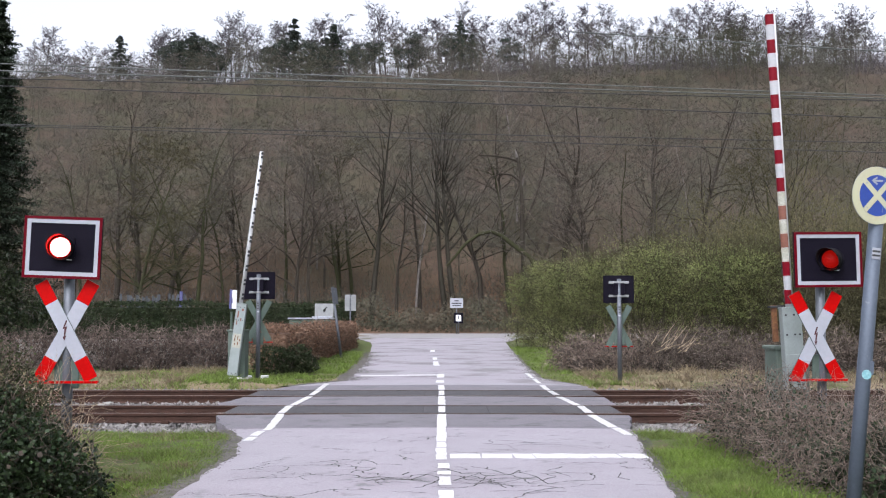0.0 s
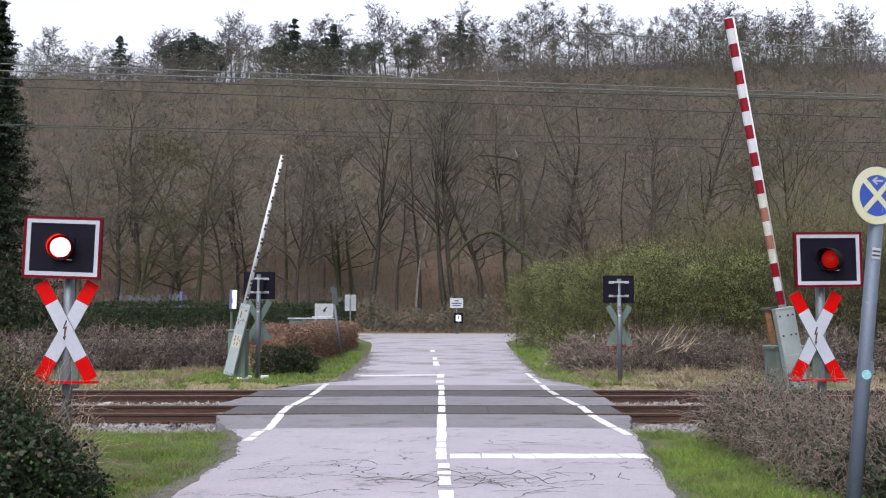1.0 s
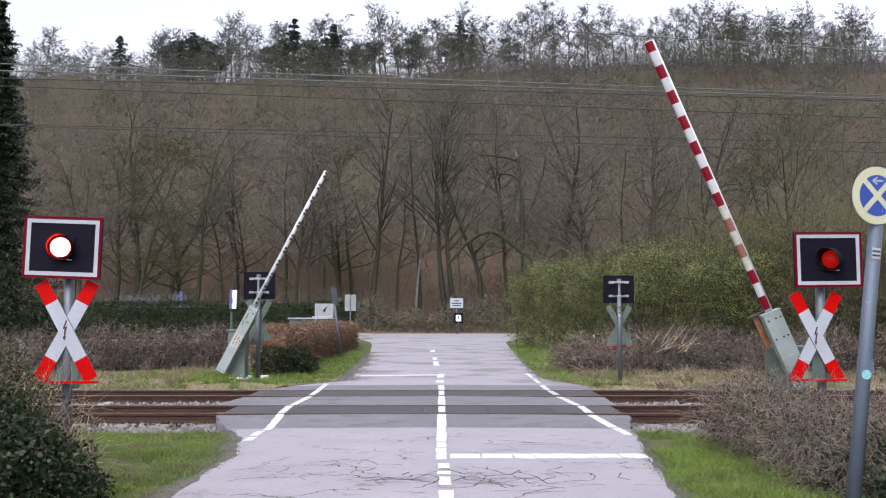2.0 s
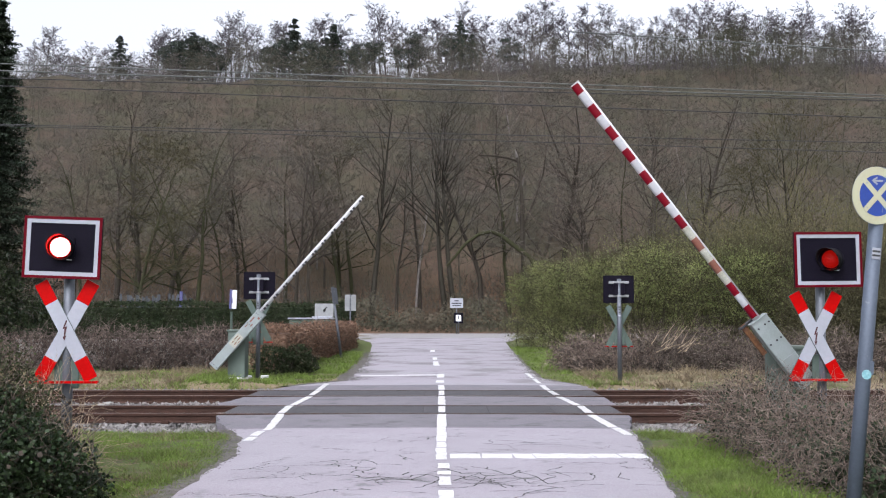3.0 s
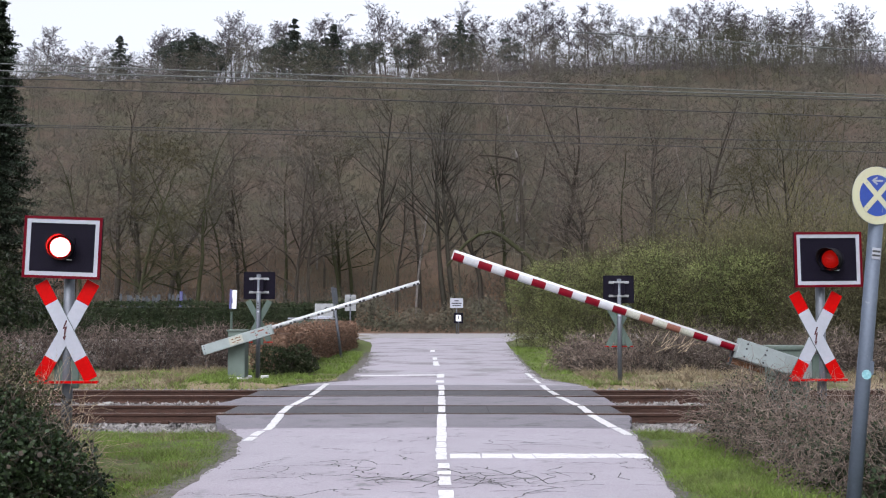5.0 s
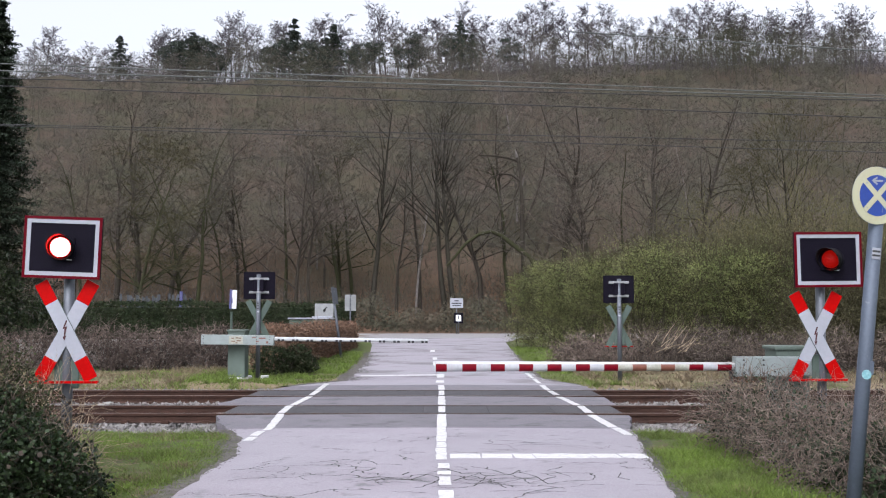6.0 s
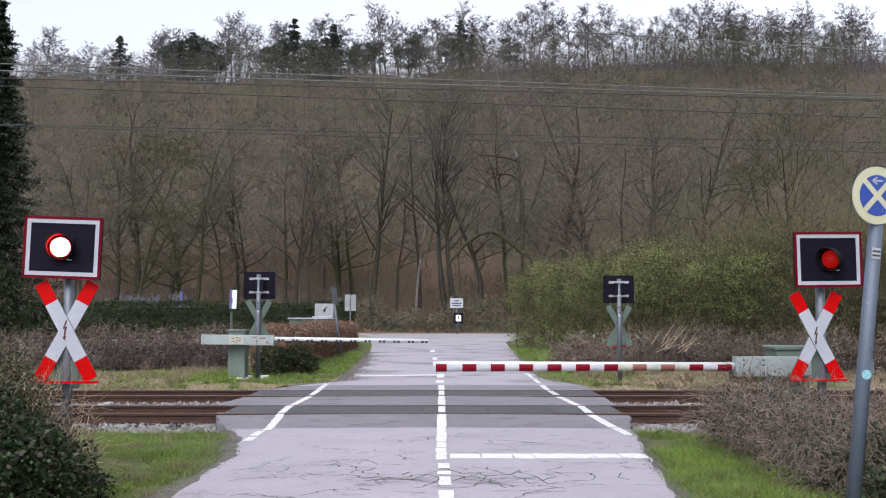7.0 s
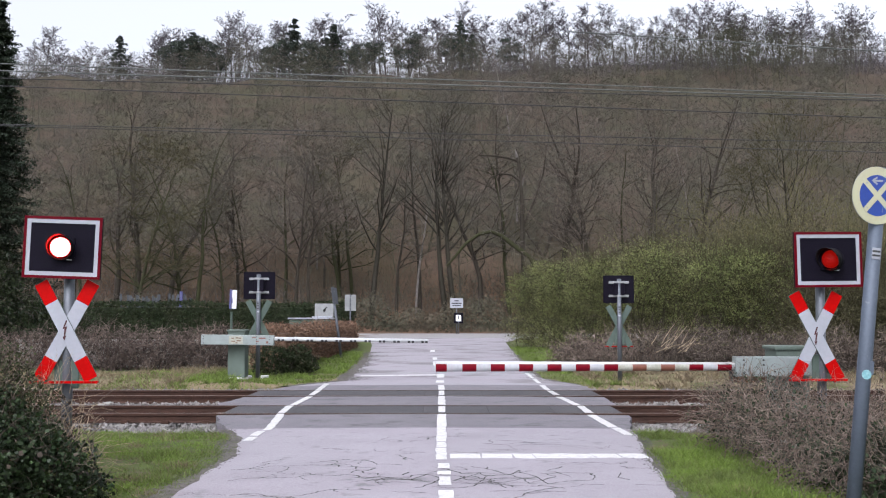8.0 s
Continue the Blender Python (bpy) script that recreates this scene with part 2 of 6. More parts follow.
def slab(name, y0, y1, material, label, step=0.12, rough=0.05, top=0.0, thick=0.28, x0=None, x1=None, crown=0.02):
    rng = random.Random(name + str(round(y0, 1)))
    ys = list(np.linspace(y0, y1, max(2, int((y1 - y0) / step))))
    verts, faces, cols = [], [], 9
    for y in ys:
        fray = 0.7 * math.sin(y * 3.1 + 1) + 0.5 * math.sin(y * 7.3) + 0.3 * math.sin(y * 13.7 + 2)
        a = (edge_left(y) if x0 is None else x0) + (rng.uniform(-0.012, 0.012) + rough * 0.6 * fray if x0 is None else 0)
        b = (edge_right(y) if x1 is None else x1) + (rng.uniform(-0.012, 0.012) + rough * 0.4 * math.sin(y * 5.3 + fray) if x1 is None else 0)
        for k in range(cols):
            u = k / (cols - 1)
            verts.append((a + (b - a) * u, y, top - crown * (2 * u - 1) ** 2))
    n = len(verts)
    verts += [(x, y, top - thick) for x, y, z in verts]
    for r in range(len(ys) - 1):
        for k in range(cols - 1):
            i = r * cols + k
            faces.append((i, i + 1, i + 1 + cols, i + cols))
        for i, j in ((r * cols, (r + 1) * cols), ((r + 1) * cols + cols - 1, r * cols + cols - 1)):
            faces.append((i, j, j + n, i + n))
    for k in range(cols - 1):
        faces.append((k + 1, k, k + n, k + 1 + n))
        i = (len(ys) - 1) * cols + k
        faces.append((i, i + 1, i + 1 + n, i + n))
    ob = mesh_part(name, mesh_of(name, verts, faces), material, None)
    return tagged(ob, label, "road", kind="structure")


RAIL_Y = (17.33, 18.83, 21.06, 22.56)
slab("road", -30, 15.2, ASPHALT, "pale worn asphalt road with cracks and crumbling edges")
slab("road_crossing", 15.204, 17.25, ASPHALT_DARK, "dark patched asphalt before the tracks", top=0.0)
slab("road_crossing", 18.91, 20.98, ASPHALT_DARK, "grey asphalt strip between the two tracks")
slab("road_crossing", 22.64, 24.3, ASPHALT_DARK, "dark patched asphalt behind the tracks")
slab("road", 24.304, 72, ASPHALT_FAR, "pale worn asphalt road leading to the junction", step=0.6)
slab("road_crossing_street", 72.004, 88, mat("grey_street_asphalt", (0.22, 0.21, 0.21), (0.18, 0.17, 0.17), 0.85, scale=0.7, fine=60), "grey asphalt side street along the foot of the hill", step=4, x0=-70, x1=70)

for near, far in ((RAIL_Y[0], RAIL_Y[1]), (RAIL_Y[2], RAIL_Y[3])):
    bed = new("crossing_bed")
    tagged(bed, "dark rubber panels laid between the rails of the crossing", "crossing panels", kind="structure")
    cuts = np.linspace(edge_left(near) + 0.05, edge_right(near) - 0.05, 7)
    for a, b in zip(cuts[:-1], cuts[1:]):
        part("panel", B((a + b) / 2, (near + far) / 2, -0.06, b - a - 0.003, far - near - 0.17, 0.12, 0.008), PANEL, bed)


def rail_mesh(x0, x1):
    """A flat-bottomed rail, swept along x: foot, web and head."""
    prof = [(-0.0625, -0.149), (0.0625, -0.149), (0.0625, -0.137), (0.012, -0.118), (0.009, -0.05), (0.034, -0.036), (0.034, -0.006), (0.026, 0.0), (-0.026, 0.0), (-0.034, -0.006), (-0.034, -0.036), (-0.009, -0.05), (-0.012, -0.118), (-0.0625, -0.137)]
    n = len(prof)
    verts = [(x0, y, z) for y, z in prof] + [(x1, y, z) for y, z in prof]
    faces = [(i, (i + 1) % n, (i + 1) % n + n, i + n) for i in range(n)] + [tuple(range(n))[::-1], tuple(range(n, 2 * n))]
    me = mesh_of("rail", verts, faces)
    me.materials.append(RUST), me.materials.append(RAILTOP)
    me.polygons[7].material_index = 1
    return me


rail_data = rail_mesh(-70, 70)
clip_data = None
for a, b in ((RAIL_Y[0], RAIL_Y[1]), (RAIL_Y[2], RAIL_Y[3])):
    track = thing("railway_track", pose(0, (a + b) / 2, 0), "rusty steel rails on concrete sleepers in grey ballast", "railway track", "tracks of the crossing", "structure")
    for y in (a, b):
        mesh_part("rail", rail_data, [RUST, RAILTOP], track, "", pose(0, y - (a + b) / 2, 0.004))
    if clip_data is None:
        bm = B(0, 0, -0.25, 0.26, 2.5, 0.18, 0.02)
        bm2 = bmesh.new()
        for s in (-0.75, 0.75):
            box(bm2, 0, s - 0.09, -0.13, 0.12, 0.05, 0.05, 0.01)
            box(bm2, 0, s + 0.09, -0.13, 0.12, 0.05, 0.05, 0.01)
        sl, cl = bpy.data.meshes.new("sleeper"), bpy.data.meshes.new("rail_clip")
        bm.to_mesh(sl), bm2.to_mesh(cl)
        bm.free(), bm2.free()
        clip_data = True
    for k in range(-38, 39):
        x = k * 0.65 + 0.1
        if -3.6 < x < 3.1:
            continue
        s = mesh_part("sleeper", sl, SLEEPER, track, "", pose(x, 0, 0))
        mesh_part("rail_clip", cl, RUST, s)


def stones():
    """Loose ballast, many small irregular stones."""
    rng = np.random.default_rng(5)
    base = np.array([(1, 0, 0), (-1, 0, 0), (0, 1, 0), (0, -1, 0), (0, 0, 1), (0, 0, -1)], float)
    tri = np.array([(0, 2, 4), (2, 1, 4), (1, 3, 4), (3, 0, 4), (2, 0, 5), (1, 2, 5), (3, 1, 5), (0, 3, 5)])
    V, T = [], []
    n = 18000
    for k in range(n):
        side = -1 if rng.random() < 0.55 else 1
        x = -3.45 - abs(rng.random() ** 1.5) * 12 if side < 0 else 2.85 + rng.random() ** 1.5 * 11
        y = rng.uniform(14.9 if side < 0 else 15.7, 24.5)
        lim = edge_left(y) if side < 0 else edge_right(y)
        if (side < 0 and x > lim - 0.03) or (side > 0 and x < lim + 0.03):
            continue
        s = rng.uniform(0.022, 0.05)
        z = -0.21 + rng.uniform(0, 0.05) + (0.06 if 19.2 < y < 20.7 else 0)
        if min(abs(y - r) for r in RAIL_Y) < 0.07:
            continue
        if y < 16.3 or y > 24.0:
            z += 0.05 + 0.10 * max(0.0, 15.6 - y)
        v = base * rng.uniform(0.6, 1.3, (6, 1)) * s * rng.uniform(0.7, 1.3, 3)
        a = rng.uniform(0, 6.28)
        r = np.array([(math.cos(a), -math.sin(a), 0), (math.sin(a), math.cos(a), 0), (0, 0, 1)])
        T.append(tri + 6 * len(V))
        V.append(v @ r.T + (x, y, z))
    ob = mesh_part("ballast", mesh_of("ballast", np.concatenate(V), np.concatenate(T).tolist()), STONE, None)
    tagged(ob, "grey crushed stone ballast around the rails", "ballast", kind="stuff")


stones()


def marking(name, spans, label, width=0.12, seed=1):
    """A worn painted line: a thing of several thin uneven patches. spans: (x0, y0, x1, y1)."""
    rng = random.Random(seed)
    line = new(name)
    tagged(line, label, "road marking", kind="structure")
    for x0, y0, x1, y1, *w in spans:
        w = 0.9 * (w[0] if w else width)
        d = Vector((x1 - x0, y1 - y0))
        n = max(2, int(d.length / 0.16))
        side = Vector((-d.y, d.x)).normalized() * w / 2
        L, R = [], []
        for i in range(n + 1):
            p = Vector((x0, y0)) + d * i / n
            L.append(p + side * rng.uniform(0.84, 1.12))
            R.append(p - side * rng.uniform(0.84, 1.12))
        z = []
        for p in L + R:
            el, er = edge_left(p.y), edge_right(p.y)
            u = (p.x - el) / (er - el)
            on_panel = any(a - 0.1 < p.y < b + 0.1 for a, b in ((RAIL_Y[0], RAIL_Y[1]), (RAIL_Y[2], RAIL_Y[3])))
            z.append(0.006 - (0 if on_panel else 0.02) * (2 * u - 1) ** 2)
        m = n + 1
        verts = [(p.x, p.y, h) for p, h in zip(L + R, z)] + [(p.x, p.y, h - 0.02) for p, h in zip(L + R, z)]
        faces = [(i + m, i + m + 1, i + 1, i) for i in range(n)]
        faces += [(i, i + 1, i + 1 + 2 * m, i + 2 * m) for i in range(n)] + [(i + m + 1, i + m, i + 3 * m, i + 1 + 3 * m) for i in range(n)]
        mesh_part("paint_patch", mesh_of("paint_patch", verts, faces), PAINT_WHITE, line)


marking("stop_line", [(0.08, 12.16, 0.42, 12.16), (0.44, 12.18, 0.78, 12.17), (0.80, 12.18, 1.02, 12.19), (1.03, 12.2, 1.7, 12.24), (1.71, 12.25, 2.0, 12.28), (2.02, 12.28, 2.32, 12.3)], "worn white stop line across the lane", 0.40)
marking("centre_line", [(-0.02, 11.85, -0.02, 12.85, 0.14), (-0.02, 12.9, -0.02, 13.45, 0.13), (-0.02, 13.5, -0.02, 15.2, 0.14), (-0.02, 15.22, -0.02, 17.2, 0.15), (-0.02, 18.95, -0.03, 20.95, 0.15), (-0.03, 22.7, -0.04, 24.1, 0.15),
                        (-0.02, 17.5, -0.02, 18.64, 0.13), (-0.03, 21.2, -0.03, 22.4, 0.13),
                        (0.01, 11.2, 0.01, 11.55, 0.14), (0.01, 10.75, 0.02, 11.0, 0.15), (0.02, 10.1, 0.02, 10.62, 0.13), (0.03, 9.3, 0.03, 9.8, 0.15), (0.03, 8.2, 0.03, 9.0, 0.14),
                        (-0.07, 25.0, -0.07, 25.9, 0.2), (-0.06, 27.0, -0.06, 28.6, 0.2), (-0.2, 33.2, -0.25, 36.2, 0.2), (-0.28, 37.5, -0.3, 39.5, 0.17), (-0.44, 45.2, -0.46, 47.6, 0.22)], "worn white centre line along the road", 0.15, 3)
marking("edge_line", [(-2.50, 13.75, -2.50, 14.15, 0.13), (-2.52, 14.3, -2.50, 14.85, 0.13), (-2.45, 14.95, -2.46, 15.4, 0.14), (-2.46, 15.4, -2.60, 17.25, 0.14), (-2.62, 17.4, -2.66, 18.75, 0.14), (-2.65, 18.95, -2.60, 20.95, 0.14), (-2.60, 21.2, -2.61, 22.45, 0.13), (-2.64, 22.7, -2.68, 24.3, 0.13), (-2.68, 24.4, -2.69, 24.9, 0.14)], "white edge line over the crossing", 0.13, 5)
marking("edge_line", [(2.49, 14.4, 2.44, 15.3, 0.14), (2.43, 15.35, 2.37, 17.2, 0.15), (2.37, 17.4, 2.39, 18.7, 0.14), (2.38, 18.95, 2.26, 20.9, 0.14), (2.25, 21.2, 2.22, 22.4, 0.13), (2.22, 22.7, 2.24, 24.3, 0.13), (2.24, 25, 2.26, 26.6, 0.11), (2.26, 27, 2.28, 29.2, 0.11)], "white edge line over the crossing", 0.13, 6)
marking("far_stop_line", [(-2.15, 28.1, -1.2, 28.15), (-1.18, 28.15, -0.1, 28.2)], "thin worn white stop line on the far side", 0.35, 8)


def cracks():
    """Branching open cracks in the near road, thin sunken-looking ribbons."""
    rng = random.Random(11)
    verts, faces = [], []

    def run(x, y, a, length, w):
        p, a0 = Vector((x, y)), a
        k = None
        while length > 0:
            el, er = edge_left(p.y), edge_right(p.y)
            if not (el + 0.05 < p.x < er - 0.05) or p.y > 15.0:
                return
            s = Vector((-math.sin(a), math.cos(a))) * w * rng.uniform(0.3, 1.0)
            u = (p.x - el) / (er - el)
            z = 0.003 - 0.02 * (2 * u - 1) ** 2
            i = len(verts)
            verts.extend([(p.x + s.x, p.y + s.y, z), (p.x - s.x, p.y - s.y, z)])
            if k is not None:
                faces.append((k, k + 1, i + 1, i))
            k = i
            step = rng.uniform(0.02, 0.05)
            p = p + Vector((math.cos(a), math.sin(a))) * step
            a = a0 + 0.75 * (a - a0) + rng.gauss(0, 0.55)
            length -= step
            if rng.random() < 0.07 and w > 0.003:
                run(p.x, p.y, a + rng.choice((-1, 1)) * rng.uniform(0.6, 1.4), length * rng.uniform(0.3, 0.8), w * 0.75)

    for k in range(22):
        run(rng.uniform(-2.3, 1.9), rng.uniform(8.5, 14.5), rng.choice((0, math.pi)) + rng.gauss(0, 0.5), rng.uniform(0.3, 1.5), rng.uniform(0.005, 0.012))
    for x, y, a, length, w in ((-2.2, 11.2, -0.1, 2.6, 0.010), (-1.9, 9.6, 0.5, 1.6, 0.011), (-1.4, 10.9, -0.2, 1.9, 0.011), (1.7, 13.2, 2.9, 1.4, 0.011), (-0.9, 10.6, 0.1, 2.4, 0.010), (-1.5, 11.7, 0.0, 1.5, 0.010), (0.5, 13.3, 0.1, 1.2, 0.010), (-0.1, 10.0, 0.4, 1.6, 0.010)):
        run(x, y, a, length, w)
    # a net of small broken plates in the worn middle of the road
    node = {}
    for r in range(-4, 5):
        for c in range(-9, 10):
            node[r, c] = Vector((0.35 + c * 0.21 + (r % 2) * 0.1 + rng.gauss(0, 0.05), 10.45 + r * 0.23 + rng.gauss(0, 0.06)))
    for (r, c), p in node.items():
        for q in ((r, c + 1), (r + 1, c), (r + 1, c - 1 + 2 * (r % 2))):
            if q not in node or rng.random() > 0.75 * math.exp(-((p.x - 0.35) / 0.9) ** 2 - ((p.y - 10.45) / 0.6) ** 2):
                continue
            d = node[q] - p
            w = rng.uniform(0.004, 0.009)
            n = 4
            side = Vector((-d.y, d.x)).normalized()
            k = None
            for i in range(n + 1):
                t = p + d * i / n + side * (rng.gauss(0, 0.012) if 0 < i < n else 0)
                ww = w * rng.uniform(0.5, 1.3)
                el, er = edge_left(t.y), edge_right(t.y)
                z = 0.003 - 0.02 * (2 * (t.x - el) / (er - el) - 1) ** 2
                m = len(verts)
                verts.extend([(t.x + side.x * ww, t.y + side.y * ww, z), (t.x - side.x * ww, t.y - side.y * ww, z)])
                if k is not None:
                    faces.append((k, k + 1, m + 1, m))
                k = m
    ob = mesh_part("road_cracks", mesh_of("road_cracks", verts, faces), CRACK, None)
    tagged(ob, "web of open cracks in the worn asphalt", "cracks", kind="stuff")


cracks()

# ---- signals with St Andrew's crosses ----
def lamp_material():
    m = bpy.data.materials.new("glowing_red_lamp")
    m.use_nodes = True
    n, l = m.node_tree.nodes, m.node_tree.links
    b = n["Principled BSDF"]
    co, ln = n.new("ShaderNodeTexCoord"), n.new("ShaderNodeVectorMath")
    ln.operation = "LENGTH"
    l.new(co.outputs["Object"], ln.inputs[0])
    r = n.new("ShaderNodeValToRGB")
    r.color_ramp.elements[0].position, r.color_ramp.elements[0].color = 0.118, (1.0, 0.017, 0.013, 1)
    r.color_ramp.elements[1].position, r.color_ramp.elements[1].color = 0.125, (0.03, 0.0003, 0.0003, 1)
    l.new(ln.outputs["Value"], r.inputs[0])
    l.new(r.outputs[0], b.inputs["Emission Color"])
    b.inputs["Base Color"].default_value = (0.3, 0.0, 0.0, 1)
    b.inputs["Emission Strength"].default_value = 60.0
    return m


LAMP = lamp_material()
# red glass with a dim glow of its own, imitating light from behind
RED_GLASS = mat("self_glowing_red_glass", (0.11, 0.0015, 0.001), (0.07, 0.001, 0.001), 0.5, scale=30, fine=120, bump=0.1, emit=(1.0, 0.012, 0.004, 0.11), spec=0.08)


def frame_bm(w, h, t, depth, y):
    bm = bmesh.new()
    box(bm, 0, y, h / 2 - t / 2, w, depth, t)
    box(bm, 0, y, -h / 2 + t / 2, w, depth, t)
    box(bm, -w / 2 + t / 2, y, 0, t, depth, h - 2 * t)
    box(bm, w / 2 - t / 2, y, 0, t, depth, h - 2 * t)
    return bm


def disc(r, y0, y1, seg=28, r1=None):
    return C((0, y0, 0), (0, y1, 0), r, r1, seg)


def hood_bm(r, depth, wall=0.006, cut=0.62, seg=28):
    """An open visor: a tube cut away below, its opening towards -y."""
    bm = bmesh.new()
    rings = []
    for rr, y in ((r, 0), (r, -1), (r - wall, -1), (r - wall, 0)):
        ring = []
        for k in range(seg + 1):
            a = 2 * math.pi * k / seg
            reach = depth * (0.06 + 0.94 * (0.5 + 0.5 * math.cos(a)) ** cut)
            ring.append(bm.verts.new((rr * math.sin(a), y * reach, rr * math.cos(a))))
        rings.append(ring)
    for q in range(4):
        A, Bq = rings[q], rings[(q + 1) % 4]
        for k in range(seg):
            bm.faces.new((A[k], A[k + 1], Bq[k + 1], Bq[k]))
    return bm


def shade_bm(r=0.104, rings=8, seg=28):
    """Half a globe of red glass, open behind; added to imitate the unlit lamp."""
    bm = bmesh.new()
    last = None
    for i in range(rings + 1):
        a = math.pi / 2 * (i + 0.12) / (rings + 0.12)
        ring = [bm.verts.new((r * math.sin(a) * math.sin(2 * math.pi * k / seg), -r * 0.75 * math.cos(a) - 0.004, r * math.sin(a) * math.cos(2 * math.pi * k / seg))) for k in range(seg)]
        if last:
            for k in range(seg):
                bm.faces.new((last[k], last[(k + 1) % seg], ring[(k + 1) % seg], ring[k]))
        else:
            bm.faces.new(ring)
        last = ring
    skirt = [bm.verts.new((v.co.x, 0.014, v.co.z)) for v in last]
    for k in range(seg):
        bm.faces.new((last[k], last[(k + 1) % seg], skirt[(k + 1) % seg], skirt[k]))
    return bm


def bezel_bm(r0=0.119, r1=0.148, depth=0.035, seg=36):
    """A flared ring that opens towards -y, added to catch the lamp's light as a halo."""
    bm = bmesh.new()
    rings = [[bm.verts.new((r * math.sin(2 * math.pi * k / seg), y, r * math.cos(2 * math.pi * k / seg))) for k in range(seg)] for r, y in ((r0, 0.012), (r1, -depth), (r1 + 0.004, -depth), (r1 + 0.004, 0.014), (r0, 0.014))]
    for A, Bq in zip(rings[:-1], rings[1:]):
        for k in range(seg):
            bm.faces.new((A[k], A[(k + 1) % seg], Bq[(k + 1) % seg], Bq[k]))
    return bm


def lens_bm(r=0.100, bulge=0.045, seg=32):
    """A slightly domed lamp lens."""
    bm = bmesh.new()
    last = None
    for i in range(6):
        q = i / 5
        ring = [bm.verts.new((r * max(q, 0.05) * math.sin(2 * math.pi * k / seg), -bulge * (1 - q * q), r * max(q, 0.05) * math.cos(2 * math.pi * k / seg))) for k in range(seg)]
        if last:
            for k in range(seg):
                bm.faces.new((last[k], last[(k + 1) % seg], ring[(k + 1) % seg], ring[k]))
        else:
            bm.faces.new(ring)
        last = ring
    bm.faces.new([bm.verts.new((v.co.x, 0.006, v.co.z)) for v in last][::-1])
    return bm


VISOR = mat("dull_black_visor_paint", (0.014, 0.012, 0.013), (0.009, 0.008, 0.009), 0.7, scale=8, fine=60, bump=0.05, spec=0.1)
DARK_RED = mat("dark_brown_red_print", (0.05, 0.006, 0.008), None, 0.6, bump=0)
# surface of the added ring that stands in for the lamp's glare
HALO_RED = mat("added_halo_reflector", (0.034, 0.0002, 0.0002), (0.028, 0.0002, 0.0002), 0.4, scale=20, fine=60, bump=0.0, spec=0.2)


def crossing_signal(m, label, bw=0.86, bh=0.64, cross_z=1.43, board_z=2.30, top=2.66, strip_z=0.94, roll=0.0, cross_x=0.0, board_x=0.0, working=True, aim=0.0):
    s = thing("crossing_signal", m, label, "crossing signal", "signals of the level crossing")
    smooth(part("post", C((0, 0, -0.1), (0, 0, top), 0.054, seg=20), GALV, s))
    part("post_cap", C((0, 0, top), (0, 0, top + 0.02), 0.056, 0.04, 20), GALV, s)
    bmx = Matrix.Translation((board_x, -0.12, board_z)) @ pose(0, 0, 0, 0, roll, 0)
    board = part("board", B(0, 0.0, 0, bw, 0.03, bh, 0.004), BLACKBOARD, s, "matt black signal board", bmx)
    part("white_border", frame_bm(bw - 0.055, bh - 0.055, 0.042, 0.008, -0.019), SIGN_WHITE, board, "white reflective border")
    part("red_border", frame_bm(bw, bh, 0.028, 0.012, -0.0205), DEEP_RED, board, "dark red outer border")
    part("lamp_box", B(0, 0.09, 0, 0.28, 0.15, 0.30, 0.02), BLACKBOARD, board, "black lamp housing behind the board")
    lm = pose(0, -0.075, 0, 0, 0, aim)
    if working:
        part("base_plate", B(0.02, -0.026, -0.01, 0.22, 0.02, 0.23, 0.006), BLACKBOARD, board, "square black plate behind the lamp")
        part("lamp_barrel", disc(0.128, 0.075, 0.004), BLACKBOARD, board, "black round lamp barrel", lm)
        smooth(part("hood", hood_bm(0.132, 0.19, cut=0.9), VISOR, board, "black visor round the lamp", lm @ pose(0, 0.004, 0)))
        part("halo_ring", bezel_bm(0.103, 0.124, 0.012), HALO_RED, board, "dark red flared ring added to give the lamp a red halo", lm)
        part("catch", B(0.085, -0.045, -0.125, 0.05, 0.02, 0.012), ALU, board, "small bright metal catch")
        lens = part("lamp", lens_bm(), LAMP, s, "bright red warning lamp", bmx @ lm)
        # added cover, not a part of the signal: hides the always-lit lens
        shade = smooth(part("off_phase_cover", shade_bm(), RED_GLASS, s, "added red half globe that turns to imitate the lamp's off phase", bmx @ lm))
    else:
        shade = None
        part("lens_ring", disc(0.142, -0.012, -0.022), DARK, board)
        part("lens", disc(0.104, -0.022, -0.03), RED_GLASS, board, "dull red lens")
        for dz, w in ((0.0, 0.05), (0.07, 0.04), (0.13, 0.05)):
            part("letter_bar", B(0, 0.053, board_z - 0.58 + dz, w, 0.006, 0.035), DARK, s)
        part("white_sticker", B(0, 0.053, board_z - 0.66, 0.06, 0.006, 0.04), SIGN_WHITE, s)
    for dz in (-0.17, 0.17):
        br = B(0, 0.0, 0, 0.5, 0.02, 0.06, 0.006)
        part("bracket", br, ALU, s, "bare metal bracket", bmx @ pose(0, 0.05, dz))
        part("clamp", B(board_x * 0, -0.02, board_z + dz, 0.11, 0.15, 0.045, 0.005), ALU, s)
    # the cross: two bars with red ends
    for sgn, yy in ((1, -0.075), (-1, -0.058)):
        cm = Matrix.Translation((cross_x, yy, cross_z)) @ pose(0, 0, 0, 0, sgn * -28.5, 0)
        bar = part("cross_bar", B(0, 0, 0, 0.148, 0.014, 1.14, 0.003), GREEN_PAINT, s, "bar of the cross, white in front and grey green behind", cm)
        part("white_sheet", B(0, -0.0085, 0, 0.144, 0.003, 0.66), SIGN_WHITE, bar, "white reflective sheet")
